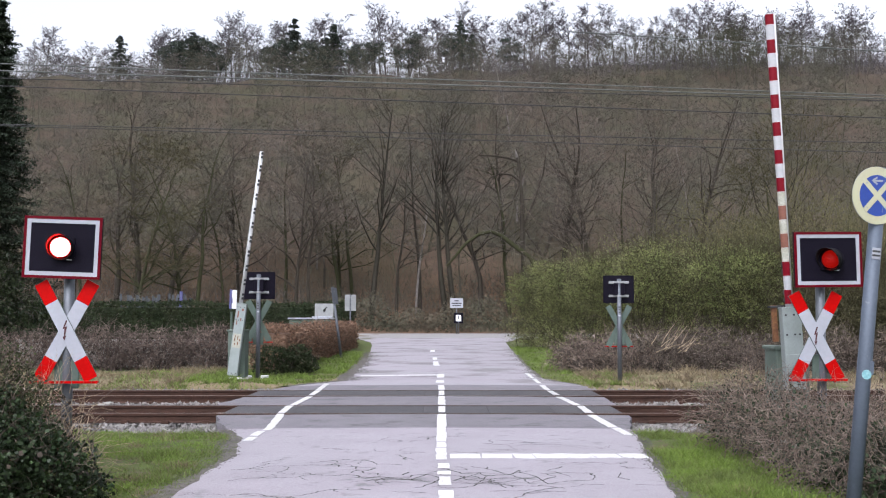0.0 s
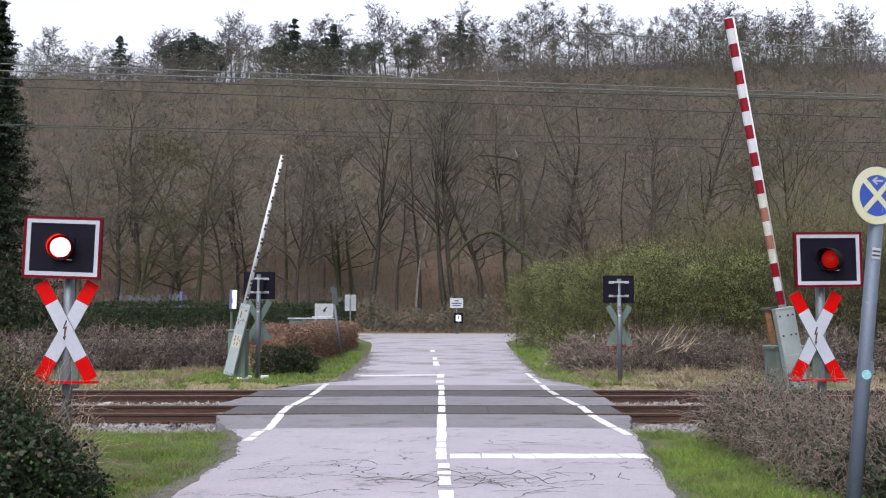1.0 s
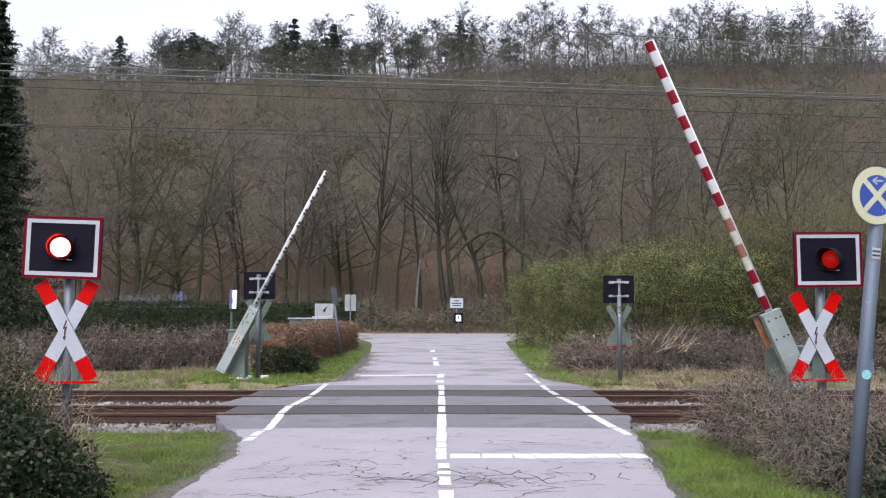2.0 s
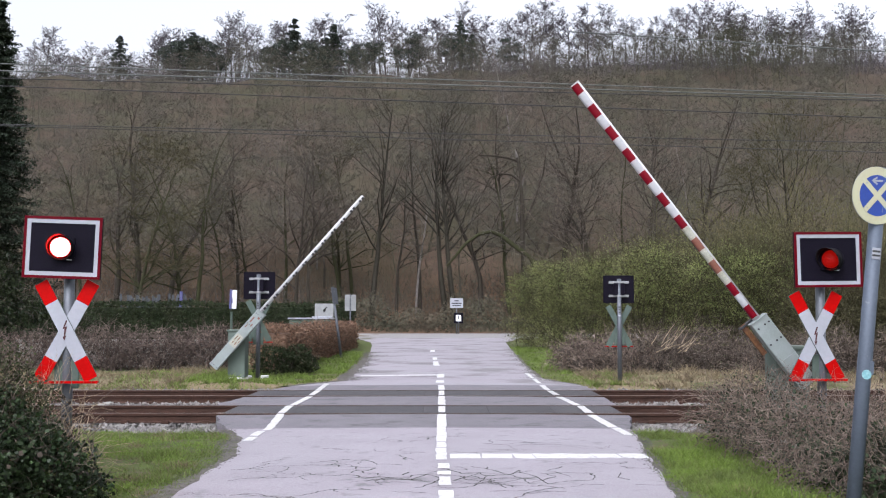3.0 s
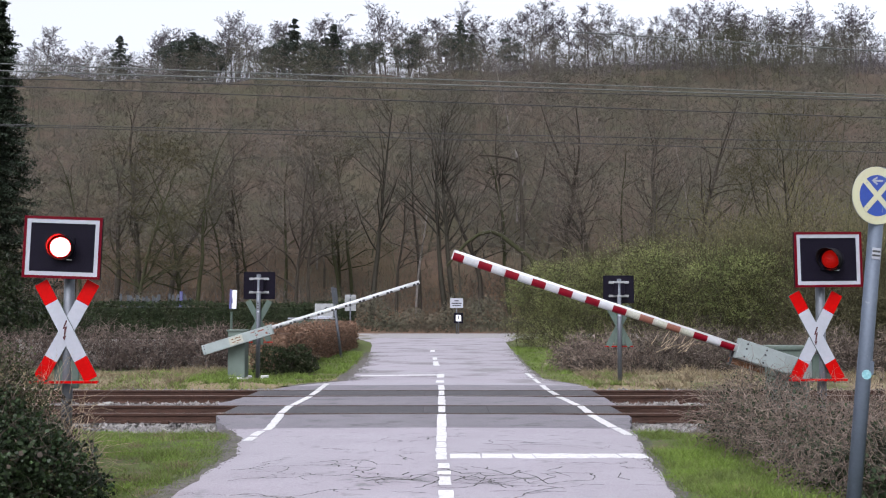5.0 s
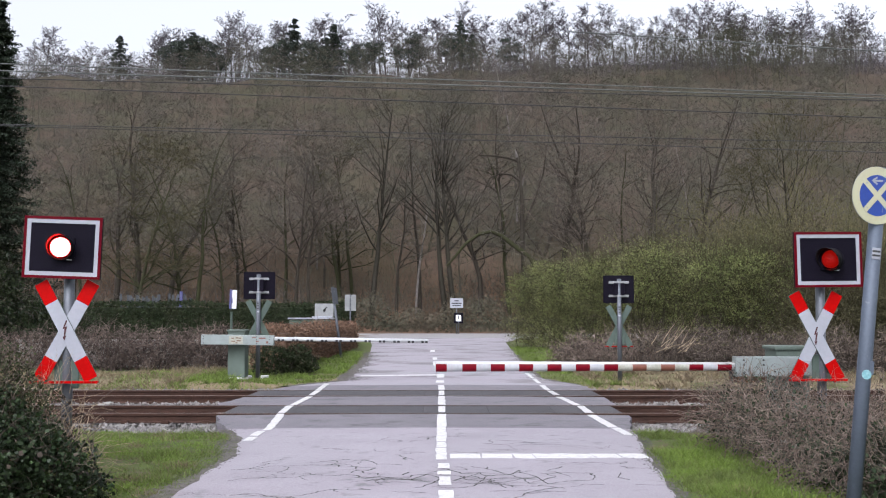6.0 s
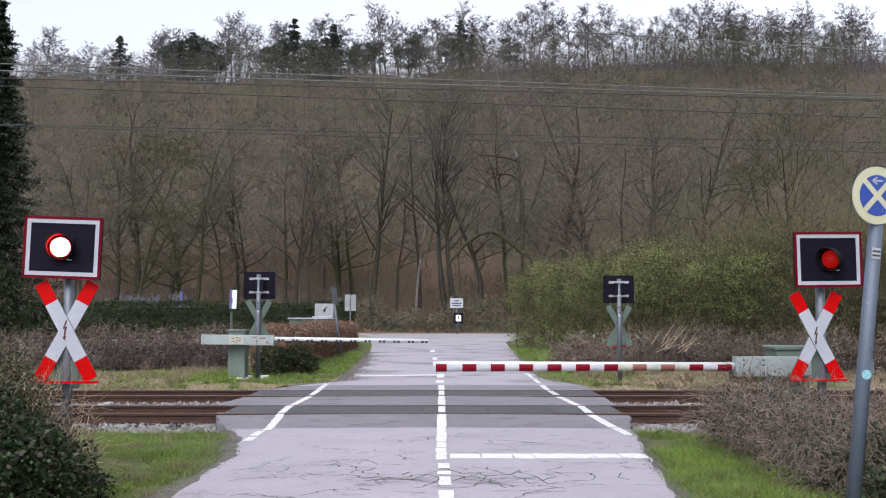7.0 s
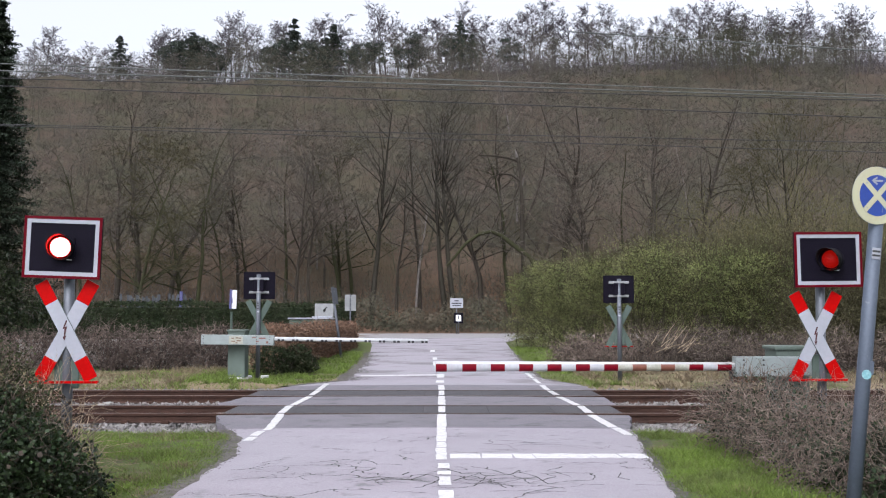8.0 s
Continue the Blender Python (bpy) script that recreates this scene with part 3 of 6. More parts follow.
        for e in (1, -1):
            part("red_sheet", B(0, -0.0085, e * 0.4485, 0.144, 0.003, 0.237), SIGN_RED, bar, "red reflective end")
    part("cross_clamp", B(cross_x / 2, -0.03, cross_z, 0.12, 0.06, 0.1, 0.005), GALV, s)
    bolt = bmesh.new()
    pts = [(0.012, 0.135), (-0.03, 0.02), (-0.004, 0.03), (-0.014, -0.075), (-0.028, -0.07), (-0.006, -0.125), (0.02, -0.06), (0.003, -0.068), (0.028, 0.06), (-0.002, 0.045), (0.03, 0.128)]
    fr = [bolt.verts.new((x, -0.004, z)) for x, z in pts]
    bk = [bolt.verts.new((x, 0, z)) for x, z in pts]
    bolt.faces.new(fr)
    for i in range(len(pts)):
        j = (i + 1) % len(pts)
        bolt.faces.new((fr[i], bk[i], bk[j], fr[j]))
    part("lightning_arrow", bolt, DARK_RED, s, "dark lightning arrow", Matrix.Translation((cross_x - 0.01, -0.086, cross_z)) @ Matrix.Diagonal((0.8, 1, 0.82, 1)))
    part("lower_plate", B(0.0, 0.0 - 0.02, 1.02, 0.26, 0.02, 0.3, 0.01), GREEN_PAINT, s, "grey green plate on the post")
    part("red_strip", B(cross_x, -0.105, strip_z, 0.70, 0.05, 0.026, 0.004), SIGN_RED, s, "red strip under the cross")
    return s, shade, bmx @ lm


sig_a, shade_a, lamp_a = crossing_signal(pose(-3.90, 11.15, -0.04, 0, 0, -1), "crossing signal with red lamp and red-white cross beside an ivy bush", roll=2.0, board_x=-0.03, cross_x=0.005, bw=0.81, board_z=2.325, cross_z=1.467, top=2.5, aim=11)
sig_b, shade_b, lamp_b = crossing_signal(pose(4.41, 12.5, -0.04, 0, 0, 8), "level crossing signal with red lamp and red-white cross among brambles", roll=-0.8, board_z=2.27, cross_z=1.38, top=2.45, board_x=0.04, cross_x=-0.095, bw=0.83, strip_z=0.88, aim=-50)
sig_c, _, _ = crossing_signal(pose(-4.66, 27.0, -0.04, 0, 0, 180), "level crossing signal seen from behind, black board and grey green cross", board_z=2.36, cross_z=1.47, top=2.62, strip_z=0.93, bw=0.80, bh=0.69, working=False)
sig_d, _, _ = crossing_signal(pose(4.40, 26.7, -0.04, 0, 0, 178), "crossing signal seen from behind, black board, red strip under cross", board_z=2.26, cross_z=1.34, top=2.50, strip_z=0.83, bw=0.77, bh=0.69, working=False)


# ---- half barriers ----
RUSTY = mat("orange_rust", (0.14, 0.06, 0.022), (0.08, 0.035, 0.016), 0.9, scale=12, fine=60, bump=0.4)


def half_barrier(m, label, reach, tail, tip, back=1, boom_z=0.0):
    """Cabinet, and an arm that turns about the pivot at 0.95 m; the boom lies along -x when shut."""
    b = thing("half_barrier", m, label, "half barrier", "half barriers of the crossing")
    part("foundation", B(0.1, 0.45 * back, -0.02, 0.7, 0.7, 0.12, 0.02), CONCRETE, b)
    part("cabinet", B(0.06, 0.45 * back, 0.60, 0.42, 0.50, 1.14, 0.02), CABINET, b, "grey green drive cabinet")
    part("cabinet_lid", B(0.06, 0.45 * back, 1.19, 0.47, 0.55, 0.05, 0.02), CABINET, b, "overhanging cabinet lid")
    part("cabinet_door", B(0.06, 0.45 * back - 0.256, 0.62, 0.34, 0.012, 0.9, 0.004), CABINET, b)
    part("door_lock", C((-0.06, 0.45 * back - 0.26, 0.8), (-0.06, 0.45 * back - 0.28, 0.8), 0.02), DARK, b)
    part("axle", C((0, 0.22 * back, 0.97), (0, 0.06 * back, 0.97), 0.05, seg=18), DARK, b)
    h = 0.24
    bm = B(-(reach - tail) / 2, 0, 0, reach + tail, 0.15, h, 0.012)
    arm = part("arm", bm, HOUSING, b, "grey sheet metal arm housing with weights")
    if back > 0:
        part("catch_bar", B(-reach * 0.75, 0.10, -0.17, 0.46, 0.05, 0.07, 0.01), RUSTY, arm, "rusty locking bar under the arm")
        part("catch_plate", B(-reach * 1.04, 0.10, -0.13, 0.03, 0.09, 0.2, 0.004), DARK, arm)
    else:
        part("label_plate", B(0.02, 0.079, 0.0, 0.34, 0.006, 0.19, 0.002), BOOM_GRIMY, arm, "grimy pale plate with worn lettering")
        for dx, dz, w in ((-0.10, 0.045, 0.05), (-0.03, 0.05, 0.07), (0.08, 0.04, 0.06), (-0.07, -0.02, 0.10), (0.06, -0.03, 0.09), (-0.02, -0.07, 0.05)):
            part("letter_bar", B(0.02 + dx, 0.083, dz, w, 0.004, 0.022), RUSTY, arm)
        for x, z, w, tall in ((-0.62, 0.05, 0.16, 0.03), (-0.42, 0.06, 0.10, 0.02), (-0.5, -0.03, 0.07, 0.03), (-0.74, -0.05, 0.05, 0.05)):
            part("scuff", B(x, 0.0765, z, w, 0.003, tall), BOOM_WORN, arm, "rusty scuff in the paint")
    part("end_flange", B(-reach - 0.008, 0, 0, 0.02, 0.17, h + 0.01, 0.004), HOUSING, arm)
    part("cover_plate", B(0.02, -0.079, 0, 0.34, 0.01, h - 0.03, 0.003), HOUSING, arm)
    for x in (-reach + 0.08, -reach * 0.55, tail - 0.06):
        for z in (-0.08, 0.02, 0.08):
            part("bolt", C((x, -0.075, z), (x, -0.092, z), 0.012, seg=8), DARK, arm)
            part("bolt", C((x, 0.075, z), (x, 0.088, z), 0.012, seg=8), DARK, arm)
    # the boom: a hollow white oval profile, with red sheets wrapped round its front and dark clips behind
    L = tip - reach
    ROOT, END = (0.050, 0.064) if back > 0 else (0.050, 0.046)

    def ring(bm, x, grow, a0, a1, n):
        f = (-x - reach) / L
        h, w = ROOT + (END - ROOT) * f + grow, 0.038 + grow
        return [bm.verts.new((x, -w * math.cos(a0 + (a1 - a0) * k / n), boom_z + h * math.sin(a0 + (a1 - a0) * k / n))) for k in range(n + 1)]

    def sleeve(x0, x1, grow, a0=-1.7, a1=0.5, n=12):
        bm = bmesh.new()
        ra, rb = ring(bm, x0, grow, a0, a1, n), ring(bm, x1, grow, a0, a1, n)
        for k in range(n):
            f = bm.faces.new((ra[k], ra[k + 1], rb[k + 1], rb[k]))
            f.smooth = True
        return bm

    bm = sleeve(-reach - 0.015, -tip, 0.0, -math.pi, math.pi, 20)
    bmesh.ops.remove_doubles(bm, verts=bm.verts, dist=1e-5)
    bmesh.ops.holes_fill(bm, edges=bm.edges)
    bmesh.ops.recalc_face_normals(bm, faces=bm.faces)
    part("boom", bm, BOOM_WHITE, arm, "long white boom profile")
    x = -tip + 0.002
    for k in range(12):
        w = 0.175 if k else 0.135
        if x + w > -reach - 0.05:
            break
        worn = BOOM_WORN if k in (7, 8) else BOOM_RED
        part("red_band", sleeve(x, x + w, 0.0025), worn, arm, "faded red band" if worn is BOOM_WORN else "")
        # the gaps in front get a greyer white than the boom's top
        if k < 11 and x + 0.345 < -reach - 0.02:
            grimy = k in (6, 7, 8)
            part("white_band", sleeve(x + w + 0.003, x + (0.35 if k else 0.326), 0.002), BOOM_GRIMY if grimy else BOOM_SHEET, arm, "grimy white band" if grimy else "grey-white band")
        for dx in (0.03, 0.125):
            part("boom_clip", B(x + dx, 0.024, boom_z - 0.030, 0.062, 0.056, 0.052, 0.010), DARK, arm)
        x += 0.352 if k else 0.328
    part("tip_cap", B(-tip - 0.006, 0, boom_z, 0.016, 0.062, END * 1.85, 0.005), BOOM_WHITE, arm)
    return b, arm


PIVOT = 0.97
bar_a, arm_a = half_barrier(pose(4.36, 13.35, -0.02), "half barrier with red-white boom on a grey green cabinet behind brambles", 0.72, 0.28, 4.45)
bar_b, arm_b = half_barrier(pose(-5.01, 26.1, 0.0, 0, 0, 180), "half barrier from behind, white boom on a green cabinet in grass", 0.88, 0.87, 4.64, -1, 0.035)


# ---- what moves ----
def motions():
    near = [(0.0, 87.3), (0.2, 87.2), (0.4, 86.7), (0.6, 84.8), (0.8, 82.9), (1.0, 80.6), (1.2, 78.1), (1.4, 75.3), (1.6, 72.4), (2.0, 66.9), (2.4, 61.4), (2.8, 55.7), (3.2, 50.0), (3.5, 45.6), (3.8, 40.5), (4.2, 33.7), (4.5, 28.1), (4.8, 22.2), (5.1, 16.2), (5.4, 10.2), (5.6, 6.0), (5.8, 2.0), (5.9, 0.6), (6.0, 0.0), (8.0, 0.0)]
    far = [(0.0, 82.8), (0.2, 82.7), (0.4, 82.2), (0.6, 80.6), (0.8, 78.7), (1.0, 76.4), (1.2, 73.8), (1.5, 69.5), (1.7, 66.6), (2.0, 62.3), (2.4, 56.8), (2.8, 51.5), (3.2, 45.8), (3.5, 41.6), (3.8, 37.2), (4.2, 31.0), (4.5, 26.2), (4.8, 20.8), (5.1, 15.4), (5.4, 9.8), (5.6, 5.8), (5.8, 2.2), (5.9, 0.2), (6.0, -0.7), (8.0, -0.7)]
    walk(arm_a, [(t, pose(0, 0, PIVOT, 0, a, 0)) for t, a in near])
    walk(arm_b, [(t, pose(0, 0, PIVOT, 0, a, 0)) for t, a in far])
    # the added red cover swings in front of each lamp once a second, for its blink
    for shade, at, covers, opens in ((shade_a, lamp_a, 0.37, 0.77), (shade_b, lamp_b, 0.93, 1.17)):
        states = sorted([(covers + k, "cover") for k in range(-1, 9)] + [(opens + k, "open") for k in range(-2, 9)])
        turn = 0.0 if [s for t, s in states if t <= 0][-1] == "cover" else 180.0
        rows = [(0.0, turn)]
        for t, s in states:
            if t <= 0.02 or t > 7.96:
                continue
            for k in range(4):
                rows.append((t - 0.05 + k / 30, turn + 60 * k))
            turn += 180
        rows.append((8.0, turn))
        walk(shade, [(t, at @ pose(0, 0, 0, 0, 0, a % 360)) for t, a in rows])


# ---- vegetation materials ----
BARK = mat("grey_brown_bark", (0.0401, 0.0337, 0.0272), (0.0285, 0.0239, 0.0175), 0.95, scale=1.5, fine=25, bump=0.6, blotch=0.8, spec=0.15)
# a darker bark than BARK, for the upright and fan-shaped trees
DARK_BARK = mat("dark_brown_bark", (0.030, 0.026, 0.021), (0.022, 0.020, 0.014), 0.95, scale=1.5, fine=25, bump=0.6, blotch=0.8, spec=0.1)
MOSSY = mat("mossy_bark", (0.0337, 0.036, 0.015), (0.0272, 0.0252, 0.015), 0.95, scale=0.8, fine=25, bump=0.6, blotch=0.8, spec=0.15)
TWIG = mat("brown_grey_twigs", (0.091, 0.080, 0.072), (0.059, 0.058, 0.039), 0.95, scale=0.045, blotch=0.4, fine=9, bump=0, per=0.30, spec=0.1)
TWIG_PALE = mat("grey_violet_ridge_twigs", (0.09, 0.079, 0.087), (0.064, 0.056, 0.06), 0.95, scale=0.25, fine=9, bump=0, per=0.3, spec=0.1)
TWIG_ROSE = mat("rose_grey_twigs", (0.108, 0.088, 0.076), (0.078, 0.066, 0.05), 0.95, scale=0.3, blotch=0.6, fine=9, bump=0, per=0.3, spec=0.1)
BRAMBLE = mat("dry_bramble_canes", (0.13, 0.104, 0.0857), (0.0421, 0.0316, 0.0253), 0.9, scale=1.2, fine=12, bump=0, per=0.6, blotch=0.6, spec=0.15)
DRY = mat("pale_dry_stalks", (0.27, 0.217, 0.154), (0.203, 0.158, 0.105), 0.9, scale=3, fine=30, bump=0, per=0.35, spec=0.15)
BRAMBLE_PALE = mat("pale_brown_bare_twigs", (0.175, 0.138, 0.115), (0.085, 0.064, 0.052), 0.9, scale=1.2, fine=12, bump=0, blotch=0.6, per=0.5, spec=0.1)
HEDGE_TWIG = mat("rose_brown_hedge_twigs", (0.128, 0.098, 0.084), (0.05, 0.037, 0.032), 0.9, scale=1.2, fine=12, bump=0, blotch=0.7, per=0.5, spec=0.1)
BEECH = mat("brown_beech_leaves", (0.159, 0.0957, 0.0624), (0.116, 0.0707, 0.0482), 0.8, scale=3, fine=30, bump=0, per=0.5, spec=0.2, translucent=0.2)
DEAD_LEAF = mat("grey_brown_dead_leaves", (0.068, 0.0544, 0.0446), (0.0408, 0.0304, 0.0234), 0.85, scale=3, fine=30, bump=0, per=0.5, spec=0.2)
HEDGE_GREEN = mat("dark_clipped_foliage", (0.0185, 0.028, 0.0115), (0.029, 0.034, 0.016), 0.7, scale=1.5, fine=20, bump=0, per=0.45, spec=0.12, translucent=0.15)
IVY = mat("glossy_ivy_leaves", (0.0116, 0.0235, 0.00739), (0.019, 0.0298, 0.0108), 0.5, scale=3, fine=30, bump=0, per=0.6, spec=0.18)
SMALL_LEAF = mat("small_olive_leaves", (0.038, 0.046, 0.016), (0.022, 0.032, 0.010), 0.6, scale=2.5, fine=30, bump=0, per=0.5, spec=0.2, translucent=0.15)
WILLOW = mat("spring_willow_leaves", (0.190, 0.205, 0.075), (0.125, 0.155, 0.05), 0.7, scale=0.6, fine=12, bump=0, per=0.28, spec=0.25, translucent=0.25)
WILLOW_FRESH = mat("fresh_yellow_green_leaves", (0.235, 0.23, 0.105), (0.175, 0.19, 0.07), 0.7, scale=0.5, fine=12, bump=0, per=0.16, spec=0.2, translucent=0.25)
OLIVE = mat("olive_budding_twigs", (0.0527, 0.0488, 0.0226), (0.039, 0.0344, 0.0175), 0.85, scale=0.8, fine=12, bump=0, per=0.4, spec=0.2, translucent=0.15)
BUDS = mat("pale_olive_buds", (0.125, 0.112, 0.056), (0.08, 0.076, 0.038), 0.85, scale=0.6, fine=12, bump=0, per=0.3, spec=0.15, translucent=0.2)
NEEDLE = mat("dark_spruce_needles", (0.0108, 0.018, 0.0096), (0.0168, 0.024, 0.012), 0.7, scale=1.0, fine=12, bump=0, per=0.4, spec=0.25)
# NEEDLE made paler and greyer: distance haze put into the colour
RIDGE_NEEDLE = mat("haze_paled_needles", (0.026, 0.034, 0.026), (0.038, 0.044, 0.034), 0.8, scale=0.5, fine=8, bump=0, per=0.35, spec=0.15)
BIRCH = mat("pale_birch_bark", (0.15, 0.135, 0.125), (0.07, 0.062, 0.055), 0.85, scale=1.6, fine=14, bump=0.3, blotch=0.5)
GRASS = mat("spring_grass_blades", (0.125, 0.182, 0.030), (0.09, 0.115, 0.030), 0.7, scale=1.2, fine=14, bump=0, per=0.35, spec=0.25, translucent=0.25)
STRAW = mat("dry_straw_blades", (0.178, 0.142, 0.088), (0.12, 0.094, 0.06), 0.85, scale=1.2, fine=14, bump=0, per=0.4, spec=0.2)


# ---- vegetation builders ----
def mesh_np(name, V, F):
    """A mesh from an (n, 3) array and an (m, k) array of equal-sided faces."""
    V, F = np.asarray(V, np.float32), np.asarray(F, np.int32)
    me = bpy.data.meshes.new(name)
    me.vertices.add(len(V))
    me.vertices.foreach_set("co", V.ravel())
    m, k = F.shape
    me.loops.add(m * k)
    me.loops.foreach_set("vertex_index", F.ravel())
    me.polygons.add(m)
    me.polygons.foreach_set("loop_start", np.arange(m, dtype=np.int32) * k)
    me.update(calc_edges=True)
    return me


def tubes(S, sides):
    """Tapered open tubes for segments S: rows of p0, p1, r0, r1."""
    S = np.asarray(S, float)
    p0, p1, r0, r1 = S[:, 0:3], S[:, 3:6], S[:, 6], S[:, 7]
    d = p1 - p0
    d /= np.maximum(np.linalg.norm(d, axis=1, keepdims=True), 1e-6)
    ref = np.where(np.abs(d[:, 2:3]) > 0.9, np.array([[1.0, 0, 0]]), np.array([[0, 0, 1.0]]))
    u = np.cross(d, ref)
    u /= np.linalg.norm(u, axis=1, keepdims=True)
    v = np.cross(d, u)
    a = np.arange(sides) * 2 * np.pi / sides
    ring = u[:, None] * np.cos(a)[None, :, None] + v[:, None] * np.sin(a)[None, :, None]
    V = np.concatenate([p0[:, None] + ring * r0[:, None, None], p1[:, None] + ring * r1[:, None, None]], 1).reshape(-1, 3)
    k = np.arange(sides)
    f = np.stack([k, (k + 1) % sides, (k + 1) % sides + sides, k + sides], -1)
    F = (np.arange(len(S))[:, None, None] * 2 * sides + f[None]).reshape(-1, 4)
    return V, F


def blades(S, rng, wide=1.35):
    """The finest far twigs: one tapering sliver for each segment."""
    S = np.asarray(S, float)
    p0, p1, r0 = S[:, 0:3], S[:, 3:6], S[:, 6:7] * wide
    u = np.cross(p1 - p0, rng.normal(0, 1, p0.shape))
    u /= np.maximum(np.linalg.norm(u, axis=1, keepdims=True), 1e-6)
    V = np.stack([p0 - u * r0, p0 + u * r0, p1], 1).reshape(-1, 3)
    return V, np.arange(len(V)).reshape(-1, 3)


def tris(v, f):
    return v, np.concatenate([f[:, [0, 1, 2]], f[:, [0, 2, 3]]])


def pipe(pts, radii, sides):
    """One unbroken tube along points."""
    P, R = np.array(pts, float), np.array(radii, float)
    d = np.gradient(P, axis=0)
    d /= np.linalg.norm(d, axis=1, keepdims=True)
    u = np.cross(d, np.array([0.13, 0.97, 0.2]) if abs(d[0, 1]) < 0.9 else np.array([1.0, 0, 0]))
    u /= np.linalg.norm(u, axis=1, keepdims=True)
    v = np.cross(d, u)
    a = np.arange(sides) * 2 * np.pi / sides
    V = (P[:, None] + (u[:, None] * np.cos(a)[None, :, None] + v[:, None] * np.sin(a)[None, :, None]) * R[:, None, None]).reshape(-1, 3)
    k = np.arange(sides)
    f = np.stack([k, (k + 1) % sides, (k + 1) % sides + sides, k + sides], -1)
    return V, (np.arange(len(P) - 1)[:, None, None] * sides + f[None]).reshape(-1, 4)


def join(*pairs):
    V, F, n = [], [], 0
    for v, f in pairs:
        V.append(v), F.append(f + n)
        n += len(v)
    return np.concatenate(V), np.concatenate(F)


def grow(rng, height, radius, counts=(14, 5, 4), steps=(8, 5, 3, 2), first=0.3, spread=0.9, up=0.5, wander=0.12, reach=0.42, lean=0.0, twig=0.013, cone=0.75, limb=0.36):
    """Segments of a bare tree: (thick limbs, thin twigs)."""
    thick, thin = [], []

    def shoot(p, d, length, r, level):
        n = steps[min(level, len(steps) - 1)]
        q, rr = np.array(p, float), r
        spawn = counts[level] if level < len(counts) else 0
        marks = sorted(rng.uniform(first if level == 0 else 0.2, 1.0, spawn)) if spawn else []
        mi = 0
        for i in range(n):
            d = d + rng.normal(0, wander * (0.35 if level == 0 else 1.0), 3) + np.array([0, 0, 0.06 * up * (level > 0)])
            d /= np.linalg.norm(d)
            e = q + d * length / n
            r1 = max(r * (1 - 0.86 * (i + 1) / n), twig * 0.6)
            (thick if level < 2 else thin).append((*q, *e, rr, r1))
            while mi < len(marks) and marks[mi] <= (i + 1) / n:
                f = marks[mi] * n - i
                s = q + (e - q) * max(0, min(1, f))
                a = rng.uniform(0, 2 * np.pi)
                side = np.array([math.cos(a), math.sin(a), 0.0])
                c = d * up + side * spread * rng.uniform(0.7, 1.2)
                c[2] += 0.15
                c /= np.linalg.norm(c)
                shrink = (1.15 - cone * marks[mi]) if level == 0 else (1.1 - 0.5 * marks[mi])
                shoot(s, c, length * reach * shrink * rng.uniform(0.7, 1.15), max(rr * (limb if level == 0 else 0.36), twig), level + 1)
                mi += 1
            q, rr = e, r1

    shoot((0, 0, -0.3), np.array([lean, 0.0, 1.0]), height, radius, 0)
    return thick, thin


def bare_tree(name, variant, m, label, scale=1.0, group="bare trees"):
    """A thing with trunk and crown that share meshes with its variant."""
    t = thing(name, m, label, "tree", group)
    mesh_part("trunk", variant[0], variant[2], t)
    mesh_part("crown", variant[1], variant[3], t)["kind"] = "stuff"
    t.scale = (scale,) * 3
    return t


def variant(seed, bark, twigs, wide=1.35, **k):
    rng = np.random.default_rng(seed)
    thick, thin = grow(rng, **k)
    return (mesh_np("trunk", *tubes(thick, 5)), mesh_np("crown", *blades(thin, rng, wide)), bark, twigs)


def leaf_cloud(rng, P, size, aspect=0.6, tilt=None, far=False):
    """A folded diamond leaf at each point, turned at random; far ones are one pointed blade."""
    n = len(P)
    d = rng.normal(0, 1, (n, 3))
    if tilt is not None:
        d = d + tilt
    d /= np.linalg.norm(d, axis=1, keepdims=True)
    u = np.cross(d, rng.normal(0, 1, (n, 3)))
    u /= np.linalg.norm(u, axis=1, keepdims=True)
    w = np.cross(d, u)
    s = size * rng.uniform(0.6, 1.35, (n, 1))
    V = np.stack([P - u * s * 0.5, P + w * s * aspect * 0.5 + d * s * 0.12, P + u * s * 0.5, P - w * s * aspect * 0.5 + d * s * 0.12], 1).reshape(-1, 3)
    if far:
        V = np.stack([P - u * s * 0.5, P + u * s * 0.35 + w * s * aspect * 0.5, P + u * s * 0.45 - w * s * aspect * 0.45 + d * s * 0.1], 1).reshape(-1, 3)
        return V, np.arange(3 * n).reshape(-1, 3)
    F = np.arange(n)[:, None] * 4 + np.array([[0, 1, 2, 3]])
    return V, F


def lumpy(rng, blobs, n, lo=0.72, hi=1.03, rough=0.16, floor=0.02):
    """Points near the surface of several uneven ellipsoids, above the ground."""
    blobs = np.array(blobs, float)
    area = blobs[:, 3] * blobs[:, 5] + blobs[:, 4] * blobs[:, 5] + blobs[:, 3] * blobs[:, 4]
    b = blobs[rng.choice(len(blobs), n, p=area / area.sum())]
    d = rng.normal(0, 1, (n, 3))
    d /= np.linalg.norm(d, axis=1, keepdims=True)
    w = 1 + rough * (np.sin(d[:, 0] * 7 + b[:, 0] * 3) * np.cos(d[:, 1] * 6 + b[:, 1]) + np.sin(d[:, 2] * 9 + b[:, 0] * 5 + d[:, 0] * 4))
    P = b[:, :3] + d * b[:, 3:6] * (w * (lo + (hi - lo) * rng.random(n) ** 0.6))[:, None]
    return P[P[:, 2] > floor], d[P[:, 2] > floor]


